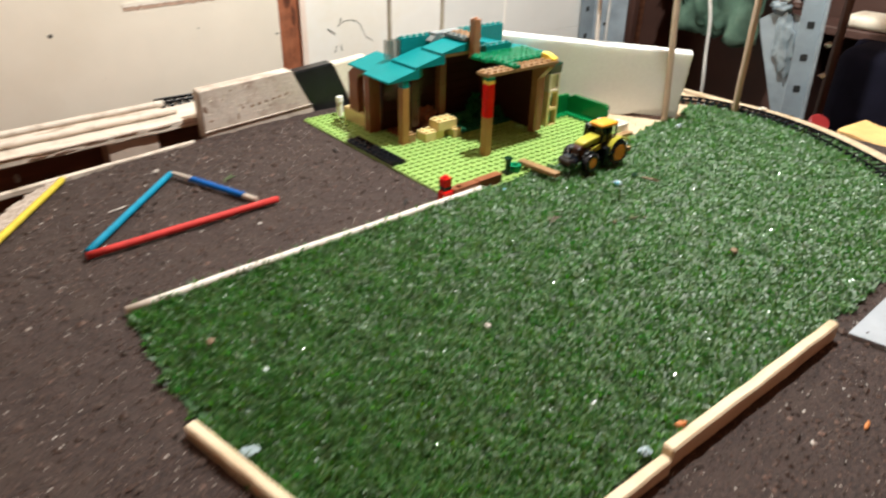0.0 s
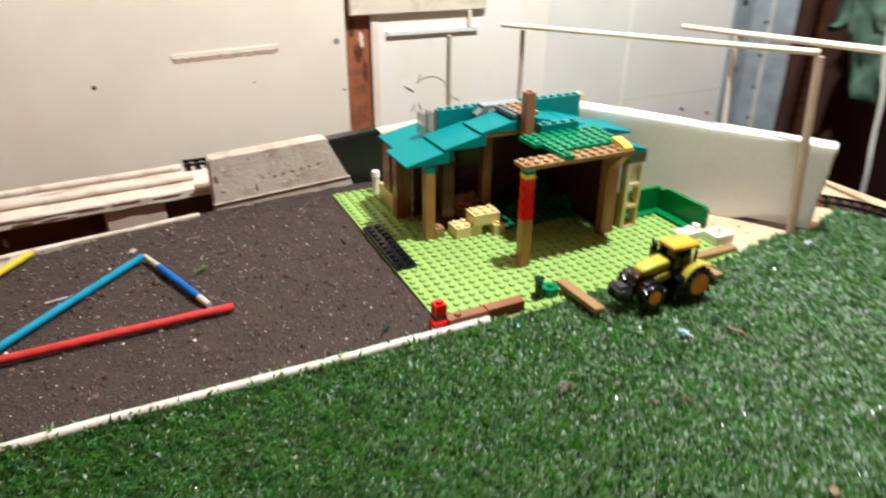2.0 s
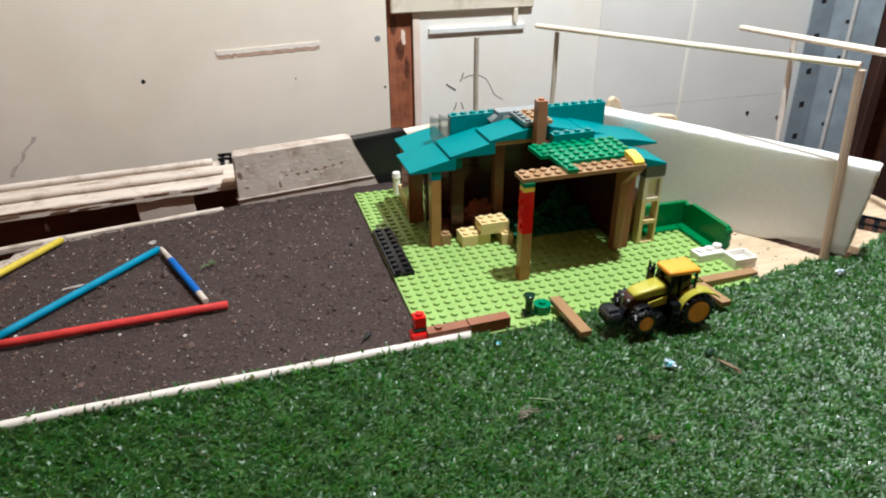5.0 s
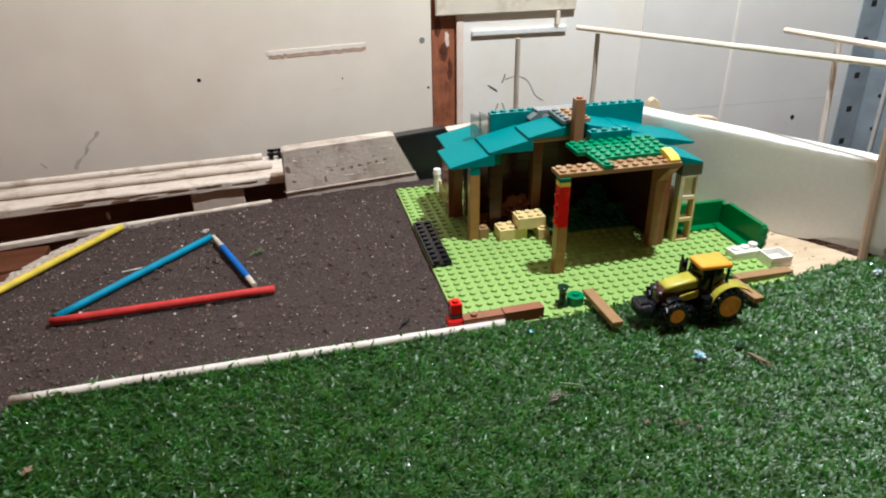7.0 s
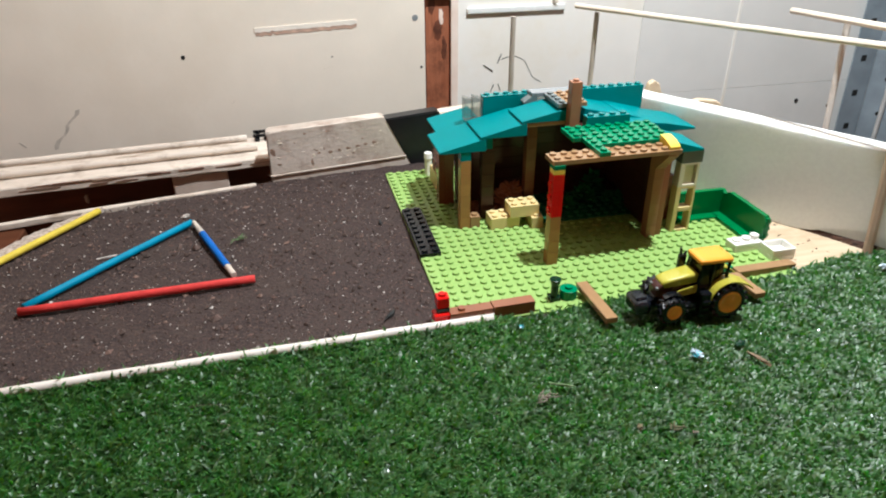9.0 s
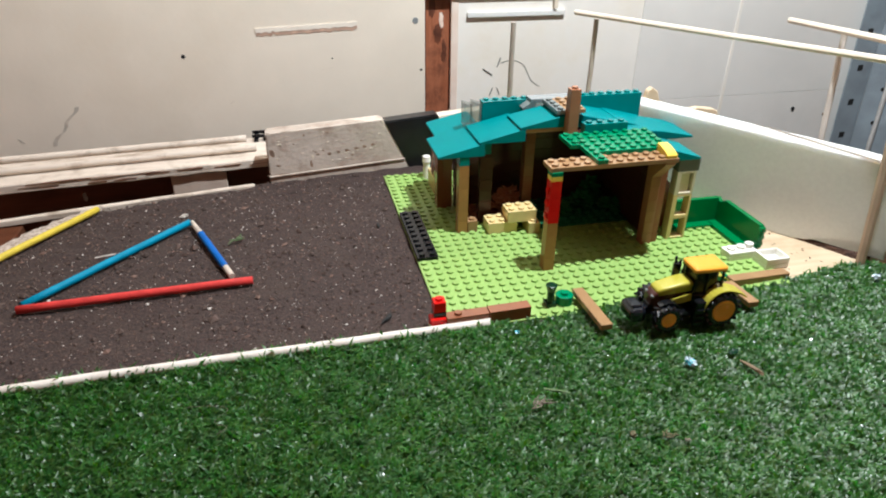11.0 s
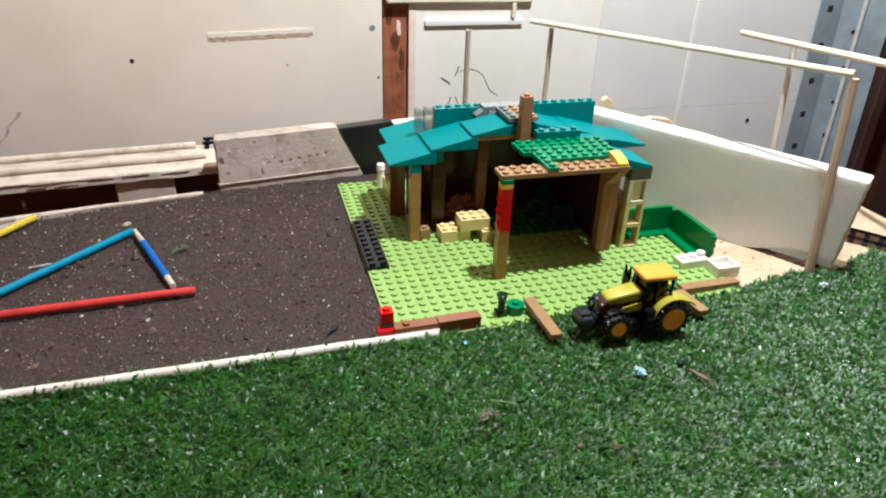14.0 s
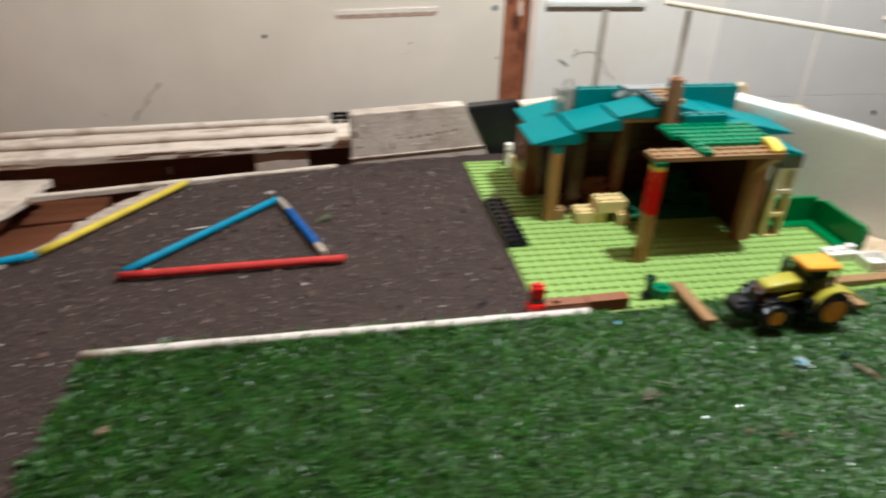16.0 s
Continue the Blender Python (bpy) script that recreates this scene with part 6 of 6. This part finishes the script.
def bolt(x, y, z):
    t = thing("bolt", "shiny steel bolt with a nut on the upright", "bolt", (x, y, z), "bolts on the upright")
    bm = bmesh.new()
    add_cyl(bm, (x - 0.004, y + 0.0075, z), (x, y, z), 0.0018, n=10)
    part("shank", bm, CHROME, t)
    bm = bmesh.new()
    add_cyl(bm, (x - 0.0024, y + 0.0045, z), (x - 0.0008, y + 0.0015, z), 0.0042, n=6)
    part("nut", bm, CHROME, t)


CHROME = material("bright_steel", (0.62, 0.64, 0.66), 0.22, metal=0.9, vary=0.1)
bolt(0.5970, -0.0310, 0.0605)
bolt(0.5960, -0.0350, 0.0224)
rod("leaning_lath", (0.640, -0.0190, 0.20), (0.640, -0.0270, -0.30), 0.0060, BROWN_BOARD, "dark red brown lath leaning behind the upright", "lath", 8)


def seat():
    t = thing("padded_seat", "dark navy fabric padded seat back behind the ledge", "seat", (0.72, -0.15, -0.3))
    bm = bmesh.new()
    add_box(bm, (0.70, -0.42, -0.42), (0.80, 0.000, 0.042), 0.020, segs=4)
    part("back_cushion", bm, NAVY, t, smooth=True)
    bm = bmesh.new()
    add_box(bm, (0.805, -0.46, -0.75), (0.83, 0.02, 0.036), 0.01, segs=2)
    part("back_frame", bm, NAVY, t, "dark navy frame")


seat()
bm = bmesh.new()
add_cyl(bm, (0, 0, -0.0022), (0, 0, 0.0022), 0.0120, n=28, bevel=0.0012)
bmesh.ops.transform(bm, matrix=Matrix.Translation((0.5000, -0.0800, -0.0090)) @ ROT(radians(-38), 4, "Z") @ ROT(radians(38), 4, "X"), verts=bm.verts[:])
tagged(part("red_disc", bm, RED_CLOTH), "dark red round disc leaning behind the ledge", "disc")
bm = bmesh.new()
add_box(bm, (0.0, -0.40, -0.03), (0.055, 0.0, -0.004), 0.003)
bmesh.ops.subdivide_edges(bm, edges=[e for e in bm.edges if e.calc_length() > 0.05], cuts=20, use_grid_fill=True)
for v in bm.verts:
    v.co += Vector((noise.noise(v.co * 60), noise.noise(v.co * 60 + Vector((5, 0, 0))), 0.7 * noise.noise(v.co * 70))) * 0.004
ob = tagged(part("orange_board", bm, SPONGE), "orange yellow rough foam board beside the track ledge", "board")
ob.matrix_basis = Matrix.Translation((0.492, -0.104, -0.002)) @ ROT(radians(-8), 4, "Z")
for k, (y, w, h, mat, lb) in enumerate(((0.015, 0.105, 0.021, PALE, "cream folded packet on the store shelf"), (-0.085, 0.08, 0.034, CORD, "white packet on the store shelf"),
                                       (-0.19, 0.06, 0.030, RED_CLOTH, "red box on the store shelf"), (-0.30, 0.12, 0.060, NAVY, "dark bundle on the store shelf"))):
    bm = bmesh.new()
    add_box(bm, (0.865, y - w / 2, 0.0382), (0.935, y + w / 2, 0.0382 + h), 0.008, segs=3)
    for v in bm.verts:
        v.co += Vector((noise.noise(v.co * 40), noise.noise(v.co * 43), max(0, v.co.z - 0.042) * 6 * noise.noise(v.co * 50))) * 0.006
    tagged(part("packet", bm, mat, smooth=True), lb, "packet")
# grey paint patch on the soil
bm = bmesh.new()
edge = [(0.070, -0.2925), (0.20, -0.288), (0.30, -0.292), (0.36, -0.34), (0.34, -0.42), (0.20, -0.43), (0.13, -0.37), (0.10, -0.335), (0.075, -0.315)]
low = [bm.verts.new((x, y, -0.004)) for x, y in edge]
up = [bm.verts.new((x, y, 0.0012)) for x, y in edge]
bm.faces.new(up)
for k in range(len(edge)):
    bm.faces.new((low[k - 1], low[k], up[k], up[k - 1]))
bmesh.ops.recalc_face_normals(bm, faces=bm.faces[:])
tagged(part("grey_patch", bm, PATCH), "grey blue painted patch on the table beside the grass", "paint patch", kind="structure")


# ---- litter on the grass and soil ----
def scrap(x, y, z, size, mat, label, category="scrap", seed=0):
    bm = bmesh.new()
    bmesh.ops.create_icosphere(bm, subdivisions=2, radius=1.0)
    for v in bm.verts:
        f = 1 + 0.7 * noise.noise(v.co * 2.2 + Vector((seed, 0, 0)))
        v.co = Vector((v.co.x * size[0], v.co.y * size[1], v.co.z * size[2])) * f
    ob = tagged(part("scrap", bm, mat), label, category, "scraps on the ground")
    ob.matrix_basis = pose(x, y, z, 0, 0, 37 * seed)
    return ob


FOIL = material("pale_blue_foil", (0.50, 0.62, 0.70), 0.25, vary=0.3, scale=200, spec=0.8)
FLUFFY = material("frayed_pale_board", (0.26, 0.20, 0.165), 0.9, second=(0.60, 0.51, 0.44), scale=420, bump=0.8, bump_scale=500)
LEAF = material("dry_leaf", (0.22, 0.15, 0.09), 0.8, vary=0.3, scale=200)
DULL_LEAF = material("dull_dry_leaf", (0.13, 0.115, 0.06), 0.85, vary=0.3, scale=200)
DULL_FOIL = material("dull_blue_grey_foil", (0.26, 0.35, 0.38), 0.4, vary=0.3, scale=200)
FLUFF = material("grey_fluff", (0.19, 0.165, 0.125), 0.9, vary=0.3, scale=200)


def flakes(x, y, z, size, count, mats, label, seed):
    """A crumpled scrap made of a few bent leaves of foil."""
    rng = random.Random(seed)
    t = thing("foil_scrap", label, "foil scrap", (x, y, z), "scraps on the ground")
    for k in range(count):
        bm = bmesh.new()
        bmesh.ops.create_grid(bm, x_segments=4, y_segments=3, size=0.5)
        a, b = size * rng.uniform(0.7, 1.5), size * rng.uniform(0.35, 0.8)
        for v in bm.verts:
            q = v.co.copy()
            v.co = Vector((q.x * a * (1 + 0.4 * noise.noise(q * 3 + Vector((k, 0, 0)))), q.y * b, 0.45 * size * noise.noise(q * 2.6 + Vector((seed, k, 0)))))
        bmesh.ops.solidify(bm, geom=bm.faces[:], thickness=0.00018)
        turn = ROT(rng.uniform(0, 6.28), 4, "Z") @ ROT(rng.uniform(-0.7, 0.7), 4, "X")
        bmesh.ops.transform(bm, matrix=Matrix.Translation((x + rng.uniform(-0.4, 0.4) * size, y + rng.uniform(-0.3, 0.3) * size, z + rng.uniform(0, 0.35) * size)) @ turn, verts=bm.verts[:])
        part("flake", bm, mats[k % len(mats)], t)


def twig_tuft(x, y, z, size, count, mat, label, seed):
    """A small tangle of dry stalks and fibres."""
    rng = random.Random(seed)
    t = thing("dry_tuft", label, "dry tuft", (x, y, z), "scraps on the ground")
    for k in range(count):
        bm = bmesh.new()
        a = rng.uniform(0, 6.28)
        p = Vector((x + rng.uniform(-0.5, 0.5) * size, y + rng.uniform(-0.3, 0.3) * size, z + rng.uniform(0, 0.25) * size))
        for q in range(3):
            d = Vector((math.cos(a), 0.7 * math.sin(a), rng.uniform(-0.35, 0.45))) * size * rng.uniform(0.25, 0.5)
            add_cyl(bm, p, p + d, 0.00055 - 0.0001 * q, 0.00045 - 0.0001 * q, n=5)
            p, a = p + d * 0.96, a + rng.uniform(-0.9, 0.9)
        part("stalk", bm, mat, t)


TURQUOISE = material("turquoise_foil", (0.12, 0.55, 0.66), 0.25, vary=0.3, scale=200, spec=0.8)
flakes(0.1315, -0.068, 0.0052, 0.0048, 6, (FOIL, TURQUOISE, FOIL), "small crumpled turquoise and white foil scrap in the grass", 1)
ORANGE_SCRAP = material("orange_scrap", (0.65, 0.22, 0.06), 0.6, vary=0.2, scale=200)
SPRIG = material("green_sprig", (0.10, 0.16, 0.06), 0.7, vary=0.3, scale=200)
scrap(0.1645, -0.0795, 0.0045, (0.0086, 0.0012, 0.0010), LEAF, "dry brown leaf stalk in the grass", seed=2).matrix_basis = pose(0.1645, -0.0795, 0.0045, 0, 0, 112)
twig_tuft(0.033, -0.082, 0.0034, 0.0060, 11, FLUFF, "grey brown tangle of dry stalks in the grass", 3)
scrap(0.1639, -0.0628, 0.0035, (0.0040, 0.0022, 0.0012), POST_GREEN, "small blackish green scrap in the grass", seed=20)
scrap(0.0729, -0.1121, 0.0026, (0.0020, 0.0015, 0.0012), DULL_LEAF, "dry tan leaf scrap in the grass", seed=21)
twig_tuft(0.0894, -0.1173, 0.0026, 0.0045, 5, DULL_LEAF, "dry brown leaf stalks in the grass", 22)
flakes(0.0976, -0.1225, 0.0034, 0.0022, 3, (FLUFF, FOIL), "pale grey foil flakes in the grass", 23)
scrap(0.0450, -0.0745, 0.0048, (0.0065, 0.0009, 0.0006), SPRIG, "yellowish green flat blade lying on the grass", "blade", seed=24).matrix_basis = pose(0.0450, -0.0745, 0.0048, 0, 0, -24)
tube("loose_fibre", [(-0.1512, -0.0455, 0.005), (-0.1338, -0.0478, 0.0056), (-0.1278, -0.0535, 0.0055), (-0.1358, -0.0569, 0.005), (-0.1355, -0.0630, 0.0052), (-0.1268, -0.0655, 0.0056), (-0.1340, -0.0690, 0.005)],
     0.00010, FLUFF, "thin pale curled fibre lying on the grass", "fibre")
scrap(0.315, -0.009, 0.0050, (0.0030, 0.0024, 0.0018), FOIL, "pale foil scrap at the grass edge", seed=4)
flakes(0.0421, -0.0186, 0.0048, 0.0022, 3, (TURQUOISE, FOIL), "tiny turquoise foil scrap in the grass", 5)
scrap(0.4560, -0.030, 0.0020, (0.0050, 0.0040, 0.0036), PALE, "cream wooden knob on the track ledge", "knob", seed=17)
scrap(0.103, -0.197, 0.0045, (0.0034, 0.0022, 0.0014), LEAF, "dry tan leaf scrap in the grass", seed=6)
scrap(-0.240, -0.071, 0.0045, (0.0028, 0.0020, 0.0014), LEAF, "dry tan leaf scrap in the grass", seed=7)
scrap(-0.104, -0.156, 0.0045, (0.0020, 0.0018, 0.0014), GRIT, "pale pebble in the grass", seed=8)
scrap(-0.090, -0.279, 0.0105, (0.0030, 0.0016, 0.0014), ORANGE_SCRAP, "orange scrap on the wooden stick", seed=9)
scrap(-0.003, -0.333, -0.0005, (0.0040, 0.0010, 0.0008), ORANGE_SCRAP, "orange scrap on the soil", seed=10)
scrap(-0.034, 0.021, -0.0006, (0.0058, 0.0014, 0.0012), HOLE, "black twig on the soil", "twig", seed=11)
scrap(-0.020, 0.156, -0.0006, (0.0040, 0.0012, 0.0010), HOLE, "black twig on the soil", "twig", seed=12)
twig_tuft(-0.1335, 0.1500, 0.0004, 0.0065, 8, SPRIG, "small dry green sprig on the soil", 13)
scrap(-0.112, -0.2755, 0.0036, (0.0032, 0.0026, 0.0014), DULL_FOIL, "pale blue foil scrap beside the stick", seed=14)
scrap(-0.2275, 0.1475, -0.0010, (0.0085, 0.0007, 0.0007), GRIT, "pale dry straw on the soil", "straw", seed=15)
scrap(-0.177, 0.206, -0.0006, (0.0030, 0.0022, 0.0016), GRIT, "pale pebble beside the pencil", "pebble", seed=16)
scrap(-0.2750, 0.2930, -0.0130, (0.0030, 0.0016, 0.0042), CORD, "pale fluff hanging on the dark pallet board", "fluff", seed=18)
scrap(-0.2585, -0.1600, 0.0026, (0.0046, 0.0036, 0.0010), DULL_FOIL, "pale blue grey foil scrap beside the stick", seed=19)
slab("wall_batten", (0.497, WY - 0.0003, -0.75), (0.5012, WY + 0.0012, 1.7), PANEL, 0.0004, label="thin pale wooden batten on the wall sheet", category="batten")
bm = bmesh.new()
add_prism(bm, [(0.245, 0.0), (0.2515, 0.062), (0.2545, 0.0745), (0.2590, 0.0775), (0.2650, 0.0735), (0.2685, 0.0640), (0.286, 0.0560), (0.304, 0.0535), (0.312, 0.0550), (0.330, 0.0525), (0.3345, 0.0500), (0.338, 0.043), (0.340, 0.0)], "y", 0.236, 0.243)
bmesh.ops.bevel(bm, geom=bm.edges[:], offset=0.0008, segments=1, affect="EDGES")
tagged(part("broken_board", bm, PINE), "broken pale wooden board standing behind the polystyrene slab", "board")
bm = bmesh.new()
inner = [Vector((-0.246 - 0.105 * u, 0.236 - 0.136 * u, 0)) for u in [k / 60 for k in range(61)]]
rows = []
for k, p in enumerate(inner):
    w = 0.0150 * math.sin(math.pi * min(1, k / 60 * 1.15 + 0.08)) + 0.005 * noise.noise(Vector((k * 0.35, 2, 0))) + 0.003 * noise.noise(Vector((k * 1.3, 7, 0)))
    q = p + Vector((-0.79, 0.61, 0)) * max(0.002, w)
    rows.append([bm.verts.new((v.x, v.y, z + 0.0008 * noise.noise(Vector((k * 0.9, z * 900, 3))))) for v, z in ((p, -0.012), (q, -0.013), (q, 0.0004), (p, 0.0006))])
for a, b in zip(rows, rows[1:]):
    for k in range(4):
        bm.faces.new((a[k], a[(k + 1) % 4], b[(k + 1) % 4], b[k]))
bm.faces.new(rows[0])
bm.faces.new(list(reversed(rows[-1])))
bmesh.ops.recalc_face_normals(bm, faces=bm.faces[:])
tagged(part("torn_board_edge", bm, FLUFFY), "pale torn board edge beside the yellow pencil", "board edge", kind="structure")
# short end of black track beside the beam
t = thing("track_piece", "short piece of black toy track on the pallet", "toy track", (-0.095, 0.358, 0.010))
for k in range(8):
    bm = bmesh.new()
    add_box(bm, (-0.1200 + 0.0092 * k, 0.3470, 0.0100), (-0.1155 + 0.0092 * k, 0.3700, 0.0135), 0.0004)
    part("sleeper", bm, BLACK, t)
for y in (0.3515, 0.3645):
    bm = bmesh.new()
    add_box(bm, (-0.122, y, 0.0133), (-0.047, y + 0.0018, 0.0165), 0.0003)
    part("rail", bm, BLACK, t)
